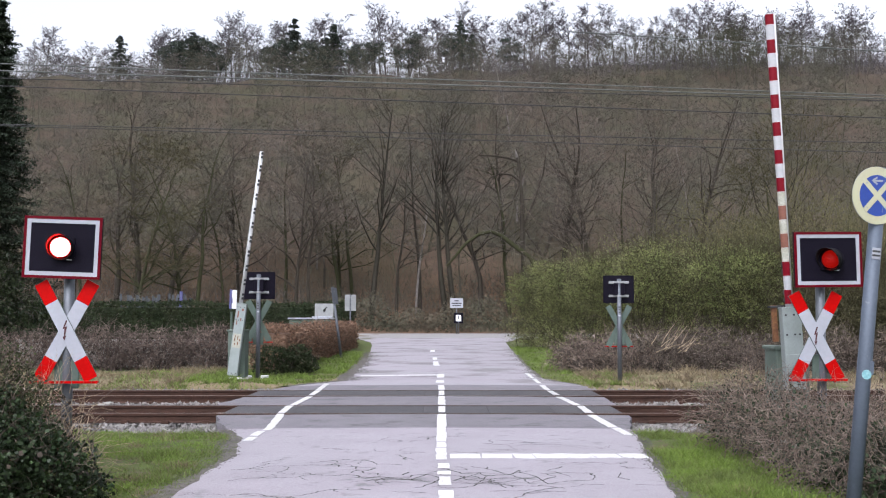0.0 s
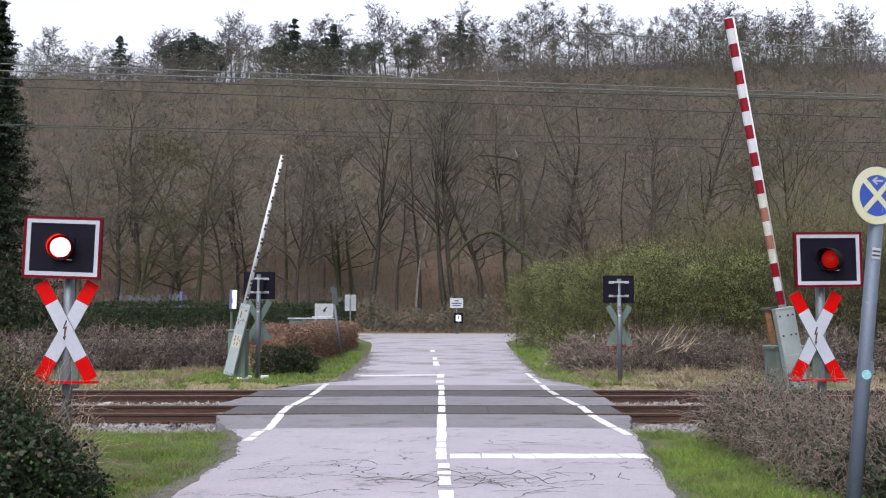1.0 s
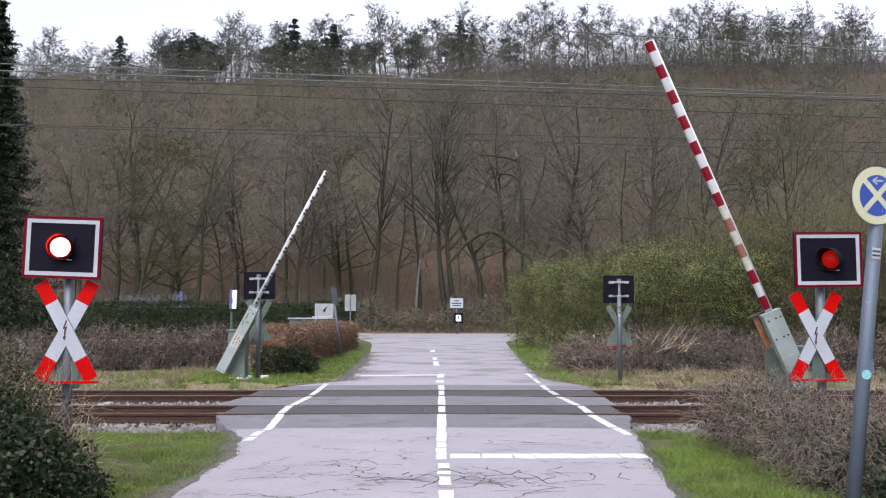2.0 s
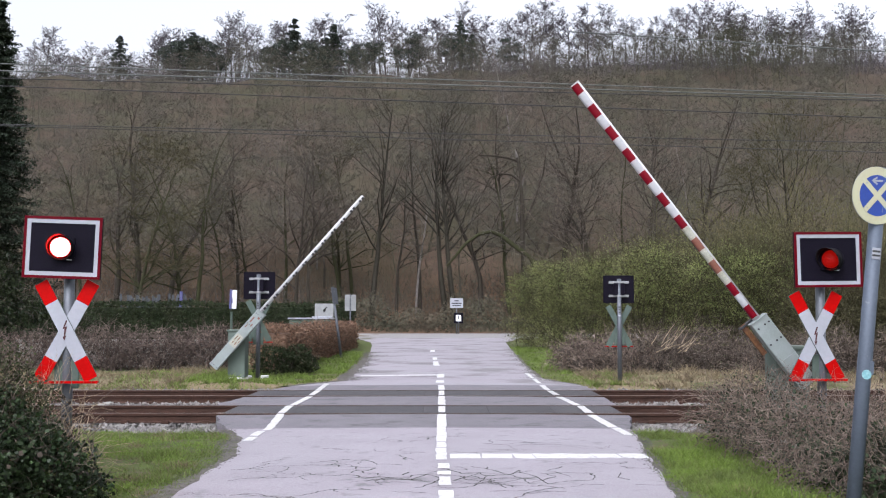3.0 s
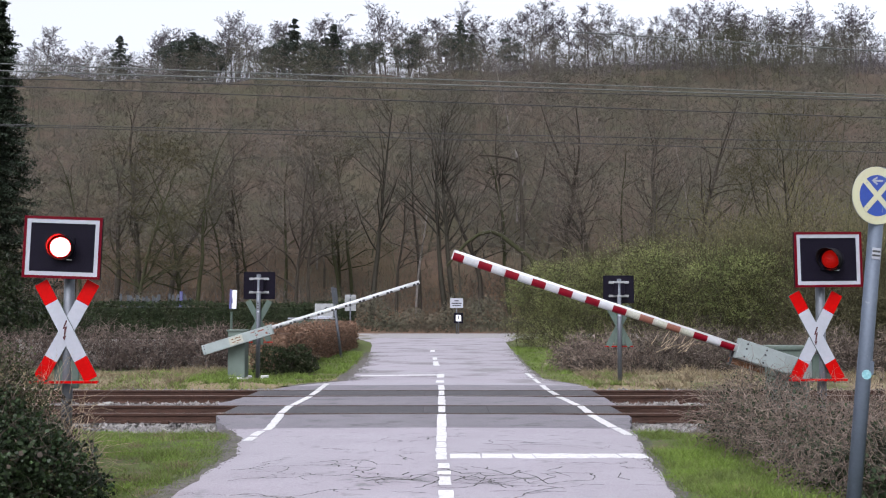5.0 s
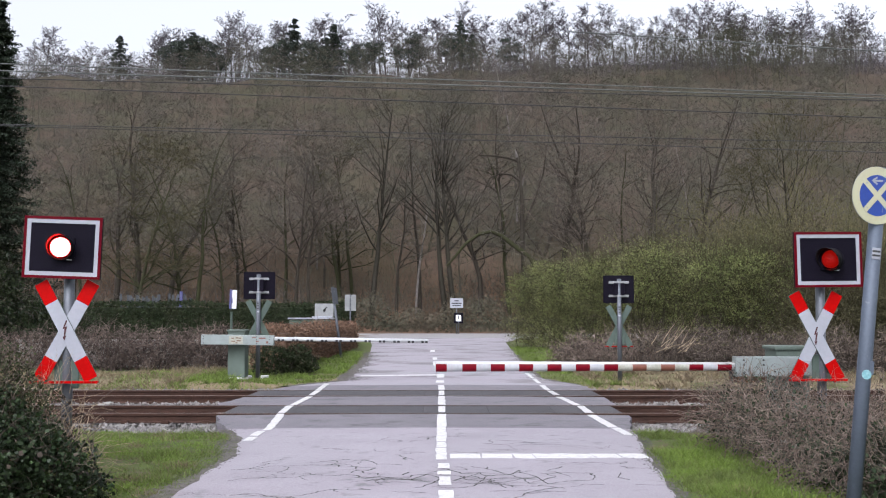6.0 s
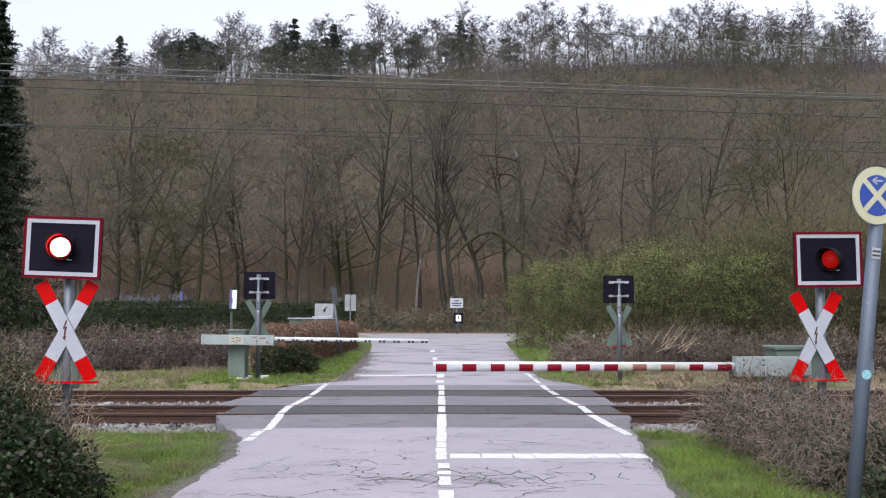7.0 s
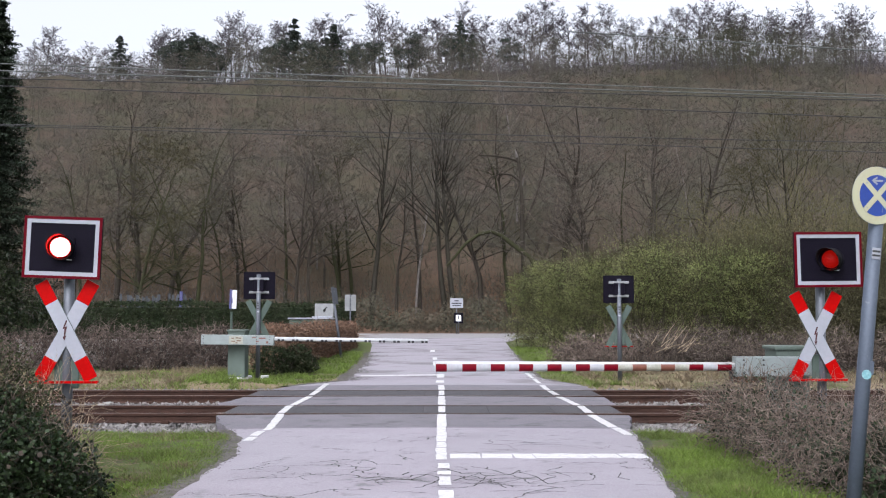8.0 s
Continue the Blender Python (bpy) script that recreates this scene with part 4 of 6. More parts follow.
def canes(rng, starts, dirs, length, r, steps=4, droop=0.25, wander=0.25):
    """Thin wandering stems."""
    q, d = np.array(starts, float), np.array(dirs, float)
    n = len(q)
    L = length * rng.uniform(0.5, 1.3, (n, 1)) / steps
    out = []
    for i in range(steps):
        d = d + rng.normal(0, wander, (n, 3))
        d[:, 2] -= droop * i / steps
        d /= np.linalg.norm(d, axis=1, keepdims=True)
        e = q + d * L
        out.append(np.concatenate([q, e, np.full((n, 1), r * (1 - 0.8 * i / steps)), np.full((n, 1), r * (1 - 0.8 * (i + 1) / steps))], 1))
        q = e
    return np.concatenate(out)


def shrub(name, label, category, blobs, leaves, size, leaf_mat, twigs, twig_mat, seed, twig_len=0.5, twig_r=0.006, stems=0, lo=0.72, rough=0.16, aspect=0.6, more=None, kind="", wild=0.25, droop=0.25):
    """A bush: stems from the ground, twigs through its body, leaves towards its outside."""
    rng = np.random.default_rng(seed)
    bl = np.array(blobs, float)
    c = bl[:, :3].mean(0)
    base = (c[0], c[1], 0.0)
    t = thing(name, pose(*base), label, category, kind=kind)
    off = np.array(base)
    if leaves:
        P, _ = lumpy(rng, blobs, leaves, lo, 1.03, rough)
        mesh_part("foliage", mesh_np("foliage", *leaf_cloud(rng, P - off, size, aspect, far=off[1] > 20)), leaf_mat, t)["kind"] = "stuff"
    if twigs:
        P, d = lumpy(rng, blobs, twigs, 0.45, 0.98, rough)
        v = d * 0.6 + rng.normal(0, 0.5, d.shape) + np.array([0, 0, 0.35])
        S = canes(rng, P - off, v, twig_len, twig_r, droop=droop, wander=wild)
        mesh_part("twig_mass", mesh_np("twig_mass", *(tubes(S, 3) if off[1] < 20 else blades(S, rng, 1.6))), twig_mat, t)["kind"] = "stuff"
    if stems:
        k = rng.choice(len(bl), stems)
        st = np.stack([bl[k, 0] + rng.normal(0, 0.3, stems) * bl[k, 3], bl[k, 1] + rng.normal(0, 0.3, stems) * bl[k, 4], np.full(stems, -0.1)], 1)
        v = rng.normal(0, 0.35, (stems, 3)) + np.array([0, 0, 1.0])
        S = canes(rng, st - off, v, float((bl[:, 2] + bl[:, 5]).mean()), twig_r * 2.5, steps=5, droop=0.05, wander=0.14)
        mesh_part("stem_mass", mesh_np("stem_mass", *tubes(S, 4)), twig_mat, t)["kind"] = "stuff"
    for mname, count, sz, material, llo in more or ():
        P, _ = lumpy(rng, blobs, count, llo, 1.06, rough)
        mesh_part(mname, mesh_np(mname, *leaf_cloud(rng, P - off, sz, aspect, far=off[1] > 20)), material, t)["kind"] = "stuff"
    return t


def clipped_hedge(name, label, x0, y0, x1, y1, width, height, leaves, size, leaf_mat, seed, fuzz=0.07, core=None, twigs=0, top_wave=0.04):
    """A long clipped hedge between two points: leaf skin over a dark twiggy body."""
    rng = np.random.default_rng(seed)
    d = np.array([x1 - x0, y1 - y0])
    L = np.linalg.norm(d)
    ang = math.degrees(math.atan2(d[1], d[0]))
    t = thing(name, pose(x0, y0, 0, 0, 0, ang), label, "hedge")
    part("body", B(L / 2, 0, height * 0.47, L - 0.2, width - 0.22, height * 0.9, 0.08), core or TWIG, t, "dense dark inner branches")
    w = np.array([L * width, L * height * 2, width * height * 2])
    f = rng.choice(3, leaves, p=w / w.sum())
    u, v = rng.random(leaves), rng.random(leaves)
    s = np.where(rng.random(leaves) < 0.5, -1, 1)
    P = np.zeros((leaves, 3))
    P[:, 0] = np.where(f == 2, (s + 1) / 2 * L, u * L)
    P[:, 1] = np.where(f == 1, s * width / 2, (v - 0.5) * width)
    P[:, 2] = np.where(f == 0, height, np.where(f == 1, v * height, u * height))
    P[:, 2] += (P[:, 2] / height) * top_wave * (np.sin(P[:, 0] * 1.7) + np.sin(P[:, 0] * 0.6 + 1))
    P += rng.normal(0, fuzz, P.shape)
    P[:, 2] = np.maximum(P[:, 2], 0.01)
    mesh_part("foliage", mesh_np("foliage", *leaf_cloud(rng, P, size, far=True)), leaf_mat, t)["kind"] = "stuff"
    if twigs:
        k = rng.choice(leaves, twigs)
        S = canes(rng, P[k], rng.normal(0, 0.6, (twigs, 3)) + np.array([0, 0, 0.5]), 0.35, 0.006)
        mesh_part("twig_mass", mesh_np("twig_mass", *blades(S, rng, 1.6)), BRAMBLE, t)["kind"] = "stuff"
    return t


def spruce_meshes(seed, height, radius, whorls, arms, sprays, size, bare=0.05):
    """Trunk and drooping branches with needle sprays."""
    rng = np.random.default_rng(seed)
    trunk = tubes([(0, 0, -0.2, 0, 0, height * 0.97, height * 0.014 + 0.04, 0.02)], 8)
    S, P = [], []
    for k in range(whorls):
        f = bare + (1 - bare) * (k + rng.random() * 0.6) / whorls
        z = f * height
        reach = radius * (1 - f) ** 0.8 * rng.uniform(0.75, 1.15) + 0.12
        for j in range(arms):
            a = 2 * np.pi * (j + rng.random() * 0.7) / arms + k
            z = f * height + rng.normal(0, height * 0.012)
            r = reach * rng.uniform(0.4, 1.25)
            e = np.array([math.cos(a) * r, math.sin(a) * r, z - r * 0.28 + 0.1])
            S.append((0, 0, z, *e, 0.02 + 0.012 * r, 0.008))
            q = rng.random(sprays) ** 0.7
            pts = np.array([0, 0, z]) + q[:, None] * (e - np.array([0, 0, z]))
            pts += rng.normal(0, 1, pts.shape) * np.array([0.16, 0.16, 0.07]) * (0.3 + r * 0.35)
            P.append(pts)
    P = np.concatenate(P)
    return mesh_np("trunk", *trunk), mesh_np("branches", *tubes(S, 3)), mesh_np("needles", *leaf_cloud(rng, P, size, 0.35, tilt=np.array([0, 0, 0.8]), far=True))


def pine_meshes(seed):
    """A pine 15 m high: bare lower trunk, a few crooked limbs, ragged clumps of needles."""
    rng = np.random.default_rng(seed)
    trunk = tubes([(0, 0, -0.2, 0.2, 0, 8, 0.3, 0.22), (0.2, 0, 8, 0, 0.1, 14.2, 0.22, 0.05)], 7)
    S, P = [], []
    for k in range(26):
        z = rng.uniform(5.0, 14.0)
        a, r = rng.uniform(0, 6.28), rng.uniform(0.5, 1.15) * (4.6 * math.sqrt(max(0.05, 1 - ((z - 8.5) / 6.6) ** 2)))
        e = np.array([math.cos(a) * r, math.sin(a) * r, z + rng.uniform(0.1, 0.9)])
        S.append((0.1, 0, z, *e, 0.08, 0.02))
        P.append(e + rng.normal(0, 1, (120, 3)) * np.array([1.0, 1.0, 0.45]))
    return mesh_np("trunk", *trunk), mesh_np("branches", *tubes(S, 3)), mesh_np("needles", *leaf_cloud(rng, np.concatenate(P), 0.68, 0.45, far=True))


def spruce(name, data, m, label, scale=1.0, needles=None):
    t = thing(name, m, label, "conifer", "conifers")
    mesh_part("trunk", data[0], BARK, t)
    mesh_part("branch_mass", data[1], BARK, t)["kind"] = "stuff"
    mesh_part("needle_mass", data[2], needles or NEEDLE, t)["kind"] = "stuff"
    t.scale = (scale,) * 3
    return t


def gz(x, y):
    return float(ground_height(x, y))


def bearing_x(b, y):
    """The place across the valley, y metres off, on the bearing b."""
    return (b - 784) / 1890 * y


def bearing(x, y):
    return 784 + x / y * 1890


# the skyline of the wood: bearing across the view, and how high the tree tops stand
SKYLINE = ([0, 40, 75, 105, 150, 180, 230, 265, 290, 335, 370, 395, 420, 450, 480, 545, 590, 615, 640, 690, 720, 745, 765, 800, 840, 875, 900, 925, 940, 985, 1010, 1045, 1085, 1105, 1150, 1200, 1235, 1300, 1345, 1385, 1430, 1450, 1475, 1488, 1515, 1532, 1548, 1568], [90, 80, 62, 80, 70, 78, 90, 70, 62, 54, 66, 42, 40, 48, 44, 50, 40, 58, 50, 32, 22, 42, 36, 25, 30, 34, 50, 30, 14, 14, 25, 11, 11, 22, 18, 12, 18, 16, 25, 16, 15, 24, 48, 45, 2, 12, 62, 86])

# ---- wooded hill ----
FRONT = [variant(20 + k, MOSSY if k % 2 else BARK, TWIG, height=h, radius=r, counts=c, steps=(9, 6, 3, 1), first=f, spread=s, up=0.55, wander=0.23, reach=0.4, twig=0.015, cone=0.5)
         for k, (h, r, c, f, s) in enumerate([(19, 0.26, (19, 9, 12), 0.25, 1.0), (17, 0.22, (18, 9, 12), 0.3, 1.1), (20, 0.32, (22, 9, 12), 0.28, 1.0), (15, 0.17, (17, 9, 12), 0.2, 1.1), (18, 0.2, (18, 9, 12), 0.3, 0.9)])]
RIDGE = [variant(40 + k, BARK, TWIG_PALE, wide=1.55, height=h, radius=0.28, counts=c, steps=(7, 4, 2, 1), first=f, spread=1.15, up=0.75, wander=0.2, reach=0.42, twig=0.036, cone=0.5, limb=0.42)
         for k, (h, c, f) in enumerate([(17, (20, 9, 11), 0.42), (16, (20, 9, 11), 0.36), (18, (22, 9, 11), 0.38), (15, (20, 9, 11), 0.34), (17, (22, 9, 11), 0.45)])]


def front_row():
    rng = np.random.default_rng(3)
    cols = [70, 150, 205, 240, 300, 345, 395, 440, 505, 548, 608, 628, 658, 702, 742, 786, 803, 850, 905, 948, 1000, 1045, 1105, 1160, 1240, 1300, 1370, 1500, 1560]
    upright = variant(26, DARK_BARK, TWIG, height=20, radius=0.30, counts=(24, 9, 12), steps=(9, 6, 3, 1), first=0.3, spread=0.85, up=0.75, wander=0.13, reach=0.36, twig=0.014, cone=0.5, limb=0.45)
    for k, c in enumerate(cols):
        tall = c in (658, 786, 803)
        y = 92.0 if tall else 93 + rng.uniform(0, 12)
        x = bearing_x(c, y)
        v = upright if tall else FRONT[int(rng.integers(0, 5))]
        words = "tall bare tree with mossy trunk at the foot of the hill" if v[2] is MOSSY else "tall bare grey-brown tree at the foot of the hill"
        bare_tree("bare_tree", v, pose(x, y, gz(x, y), 0, 0, c) if tall else pose(x, y, gz(x, y), rng.normal(0, 2), rng.normal(0, 2), rng.uniform(0, 360)), words, 0.95 if tall else rng.uniform(0.85, 1.1), "bare trees at the foot of the hill")
    # a broad multi-stemmed tree closer by
    fan = variant(77, DARK_BARK, OLIVE, height=11.0, radius=0.2, counts=(20, 9, 12), steps=(9, 7, 4, 2), first=0.22, spread=0.85, up=0.75, wander=0.15, reach=0.58, twig=0.012, cone=0.45, limb=0.5)
    bare_tree("bare_tree", fan, pose(bearing_x(1437, 62), 62, gz(21, 62)), "bare spreading tree with fan-shaped limbs behind the shrubs", 1.0, "bare trees at the foot of the hill")
    broad = variant(78, BARK, TWIG_ROSE, height=13.0, radius=0.18, counts=(24, 11, 12), steps=(8, 6, 3, 1), first=0.12, spread=0.95, up=0.7, wander=0.22, reach=0.55, twig=0.013, cone=0.45, limb=0.45)
    green = variant(79, MOSSY, OLIVE, height=14.0, radius=0.2, counts=(22, 10, 12), steps=(8, 6, 3, 1), first=0.18, spread=1.0, up=0.6, wander=0.22, reach=0.5, twig=0.014, cone=0.45, limb=0.45)
    for c, y, v, sc in ((1035, 89, broad, 1.05), (525, 95, broad, 1.15), (895, 112, broad, 1.25), (1270, 92, green, 0.9), (245, 92, green, 1.05), (320, 97, green, 1.1), (420, 104, broad, 1.1), (1150, 108, broad, 1.1), (600, 106, green, 1.0), (130, 100, broad, 1.0)):
        x = bearing_x(c, y)
        words = "broad-crowned bare tree with pale brown twigs at the hill's foot" if v is broad else "broad bare tree with mossy olive limbs at the hill's foot"
        bare_tree("broad_tree", v, pose(x, y, gz(x, y), 0, 0, c * 1.7), words, sc, "bare trees at the foot of the hill")


def arch_tree():
    pts = [(8.4, 90, 0.3), (8.3, 90, 3.0), (7.9, 90, 5.4), (7.45, 89.9, 6.3), (6.7, 89.8, 6.85), (6.0, 89.8, 7.35), (4.9, 89.7, 8.2), (4.05, 89.6, 8.55), (3.05, 89.6, 8.3), (1.9, 89.5, 7.5), (0.9, 89.5, 6.3), (0.3, 89.5, 5.6)]
    t = thing("bent_tree", pose(0, 0, 0), "dead mossy tree bent over into an arch", "tree")
    mesh_part("trunk", mesh_np("trunk", *pipe(pts, [0.30 - 0.018 * i for i in range(len(pts))], 7)), MOSSY, t)
    rng = np.random.default_rng(8)
    st = np.array(pts)[rng.integers(2, 9, 40)]
    mesh_part("twig_mass", mesh_np("twig_mass", *tubes(canes(rng, st, rng.normal(0, 0.6, (40, 3)), 2.2, 0.03), 3)), TWIG, t)["kind"] = "stuff"


def dead_trees():
    """A snapped tree with two bare limbs, and slender pale birches on the lower slope."""
    t = thing("broken_tree", pose(0, 0, 0), "dead broken tree with pale snapped ends and bare limbs", "tree")
    mesh_part("trunk", mesh_np("trunk", *pipe([(6.9, 91, 0.4), (6.85, 91, 6), (6.75, 91, 11.5), (6.6, 91, 13.9), (6.35, 91, 15.0)], [0.24, 0.2, 0.16, 0.13, 0.1], 7)), BARK, t)
    for pts in ([(6.72, 91, 12.9), (5.9, 90.9, 13.5), (4.9, 90.85, 13.6), (4.0, 90.8, 13.2), (3.4, 90.8, 11.9)], [(6.4, 91, 14.7), (5.6, 90.9, 14.95), (4.5, 90.8, 15.1), (3.1, 90.8, 15.2)], [(6.85, 91, 9.0), (7.8, 90.9, 11.2), (8.6, 90.9, 13.6), (8.9, 90.9, 16.0)]):
        mesh_part("limb", mesh_np("limb", *pipe(pts, [0.12 - 0.02 * i for i in range(len(pts))], 5)), BARK, t)
    for p, q in (((6.35, 91, 15.0), (6.2, 91, 15.7)), ((6.75, 91, 12.6), (6.95, 90.9, 13.3))):
        part("snapped_end", C(p, q, 0.12, 0.05, 6), BIRCH, t, "pale splintered wood")
    birch = variant(91, BIRCH, TWIG_ROSE, height=18.0, radius=0.13, counts=(14, 7, 8), steps=(10, 4, 2, 1), first=0.35, spread=0.8, up=0.8, wander=0.16, reach=0.25, twig=0.012, cone=0.6)
    for c, y, sc in ((738, 95, 0.95), (1238, 104, 0.95), (915, 120, 1.1), (1330, 99, 0.8), (560, 110, 0.9)):
        x = bearing_x(c, y)
        bare_tree("birch", birch, pose(x, y, gz(x, y), 0, 1, c), "slender leafless birch with a pale trunk on the slope", sc, "birches on the slope")


def hillside_wood():
    """The countless bare trees and saplings on the slope, one sheet of stuff."""
    rng = np.random.default_rng(9)
    kinds = []
    for k in range(8):
        thick, thin = grow(rng, height=rng.uniform(11, 15), radius=0.12, counts=(12, 7, 8), steps=(5, 3, 1, 1), first=0.18, spread=1.05, up=0.55, wander=0.25, reach=0.44, twig=0.02, cone=0.5)
        kinds.append(join(tris(*tubes(thick, 3)), blades(thin, rng)))
    V, F, n = [], [], 0
    for k in range(560):
        y = 98 + 140 * rng.random() ** 0.62
        x = rng.uniform(-0.47, 0.47) * y
        v, f = kinds[int(rng.integers(0, 8))]
        s, a = rng.uniform(0.6, 1.1), rng.uniform(0, 6.28)
        top = 1.6 + (556 - np.interp(bearing(x, y), *SKYLINE) - rng.uniform(8, 30)) / 1890 * y
        s = min(s, max(0.2, (top - gz(x, y)) / 16))
        R = np.array([(math.cos(a), -math.sin(a), 0), (math.sin(a), math.cos(a), 0), (0, 0, 1)]) * s
        V.append(v @ R.T + np.array([x, y, gz(x, y)])), F.append(f + n)
        n += len(v)
    for k in range(330):
        y = rng.uniform(200, 232)
        b = rng.uniform(20, 470) if k < 110 else rng.uniform(470, 1250) if k < 200 else rng.uniform(1230, 1568)
        x = bearing_x(b, y)
        v, f = kinds[int(rng.integers(0, 8))]
        top = 1.6 + (556 - np.interp(b, *SKYLINE) - (rng.uniform(8, 50) if b > 1240 or b < 470 else rng.uniform(35, 80))) / 1890 * y
        s, a = max(0.25, min(1.3, (top - gz(x, y)) / 14.5)), rng.uniform(0, 6.28)
        R = np.array([(math.cos(a), -math.sin(a), 0), (math.sin(a), math.cos(a), 0), (0, 0, 1)]) * s
        V.append(v @ R.T + np.array([x, y, gz(x, y)])), F.append(f + n)
        n += len(v)
    me = mesh_np("hillside_wood", np.concatenate(V), np.concatenate(F))
    tagged(mesh_part("hillside_wood", me, TWIG, None), "leafless brown deciduous wood covering the hillside", "wood", kind="stuff")


def undergrowth():
    """Thin upright scrub between the trees of the slope."""
    rng = np.random.default_rng(12)
    n = 24000
    y = 97 + 105 * rng.random(n) ** 1.6
    x = rng.uniform(-0.47, 0.47, n) * y
    P = np.stack([x, y, ground_height(x, y) - 0.1], 1)
    S = canes(rng, P, rng.normal(0, 0.35, (n, 3)) + np.array([0, 0, 1.0]), 3.6, 0.03, steps=4, droop=0.0, wander=0.3)
    tagged(mesh_part("hill_scrub", mesh_np("hill_scrub", *blades(S, rng)), TWIG, None), "thin brown saplings and scrub under the trees", "scrub", kind="stuff")
    n = 13000
    y = rng.uniform(212, 244, n)
    x = rng.uniform(-0.47, 0.47, n) * y
    P = np.stack([x, y, ground_height(x, y) - 0.1], 1)
    S = canes(rng, P, rng.normal(0, 0.35, (n, 3)) + np.array([0, 0, 1.0]), 4.8 + 1.6 * np.sin(x * 0.23)[:, None] * np.sin(x * 0.071 + 2)[:, None], 0.055, steps=4, droop=0.0, wander=0.32)
    tagged(mesh_part("ridge_scrub", mesh_np("ridge_scrub", *blades(S, rng)), TWIG_PALE, None), "thin brown scrub along the ridge", "scrub", kind="stuff")
    n = 16000
    y = 91 + 16 * rng.random(n) ** 1.3
    x = rng.uniform(-0.47, 0.47, n) * y
    P = np.stack([x, y, ground_height(x, y) - 0.1], 1)
    S = canes(rng, P, rng.normal(0, 0.6, (n, 3)) + np.array([0, 0, 1.0]), 1.5, 0.026, steps=4, droop=0.0, wander=0.3)
    rusty = mat("rusty_brown_brushwood", (0.16, 0.092, 0.058), (0.105, 0.075, 0.045), 0.95, scale=0.12, fine=6, bump=0, blotch=0.6, per=0.45, spec=0.1)
    tagged(mesh_part("foot_brushwood", mesh_np("foot_brushwood", *blades(S, rng)), rusty, None), "rusty brown brushwood at the foot of the hill", "brushwood", kind="stuff")
    n = 80000
    y = 88.4 + 3.5 * rng.random(n)
    x = rng.uniform(-0.46, 0.46, n) * y
    P = np.stack([x, y, ground_height(x, y) + rng.random(n) ** 2 * (1.9 + 0.8 * np.sin(x * 0.7) + 0.4 * np.sin(x * 1.9))], 1)
    tagged(mesh_part("roadside_thicket", mesh_np("roadside_thicket", *leaf_cloud(rng, P, 0.19, far=True)), mat("evergreen_bramble_leaves", (0.05, 0.052, 0.03), (0.078, 0.062, 0.042), 0.8, scale=0.35, fine=5, bump=0, blotch=0.7, per=0.25), None), "low dark bramble thicket along the side street", "thicket", kind="stuff")


def ridge_line():
    rng = np.random.default_rng(6)
    b = -30.0
    while b < 1600:
        y = rng.uniform(222, 240)
        x = bearing_x(b, y)
        z = gz(x, y)
        top = 1.6 + (556 - np.interp(b, *SKYLINE) - rng.uniform(2, 28)) / 1890 * y
        v = RIDGE[int(rng.integers(0, 5))]
        s = max(0.35, min(1.35, (top - z) / 15.5))
        bare_tree("ridge_tree", v, pose(x, y, z, rng.normal(0, 2), rng.normal(0, 2), rng.uniform(0, 360)), "bare tree standing on the ridge against the pale sky", s, "bare trees on the ridge")
        b += rng.uniform(10, 22) * (1.0 if b < 1230 else 0.7)
    data = [spruce_meshes(60 + k, 15.0, 8.0, 13, 7, 32, 0.8, bare=0.2) for k in range(3)]
    pines = [pine_meshes(65 + k) for k in range(3)]
    for k, (c, top, kind) in enumerate([(205, 57, 0), (294, 68, 1), (318, 62, 1), (336, 50, 0), (352, 56, 1), (372, 72, 1), (478, 72, 1), (500, 66, 1), (517, 29, 0), (545, 66, 1), (588, 36, 0), (575, 62, 0), (630, 78, 1), (662, 72, 1), (722, 56, 1), (815, 29, 0), (836, 58, 0), (905, 60, 1), (800, 66, 1)]):
        y = 214 + (k * 7) % 9
        x = bearing_x(c, y)
        z = gz(x, y)
        s = (1.6 + (556 - top) / 1890 * y - z) / 15.0
        spruce("ridge_conifer", (pines if kind else data)[k % 3], pose(x, y, z, 0, 0, 50 * k), "dark round-headed pine among bare trees on the ridge" if kind else "dark ragged conifer among bare trees on the ridge", max(0.5, s), RIDGE_NEEDLE)


hillside_wood()
undergrowth()
front_row()
arch_tree()
dead_trees()
ridge_line()

# ---- plants of the valley floor ----
spruce("garden_spruce", spruce_meshes(71, 13.6, 2.4, 46, 13, 110, 0.17, bare=0.10), pose(-16.9, 40, -0.1), "tall narrow dark spruce at the end of the hedge")
shrub("garden_shrub", "dark evergreen shrub under the spruce", "shrub", [(-17.2, 39, 2.9, 1.5, 1.2, 2.6), (-16.2, 39, 1.6, 1.3, 1.0, 1.9), (-14.9, 39.5, 1.0, 1.1, 1.0, 1.35), (-13.8, 40, 0.8, 0.9, 0.9, 1.2)], 26000, 0.09, HEDGE_GREEN, 900, TWIG, 84, 0.9, 0.01, stems=20, lo=0.4)
clipped_hedge("green_hedge", "long clipped dark evergreen hedge across the garden", -36, 54, -4.6, 54.5, 1.4, 2.1, 34000, 0.14, HEDGE_GREEN, 81, core=HEDGE_GREEN)
clipped_hedge("beech_hedge", "clipped brown beech hedge beside the road", -4.9, 30.6, -4.75, 52, 1.1, 1.12, 30000, 0.08, BEECH, 82, core=BEECH, twigs=1500)
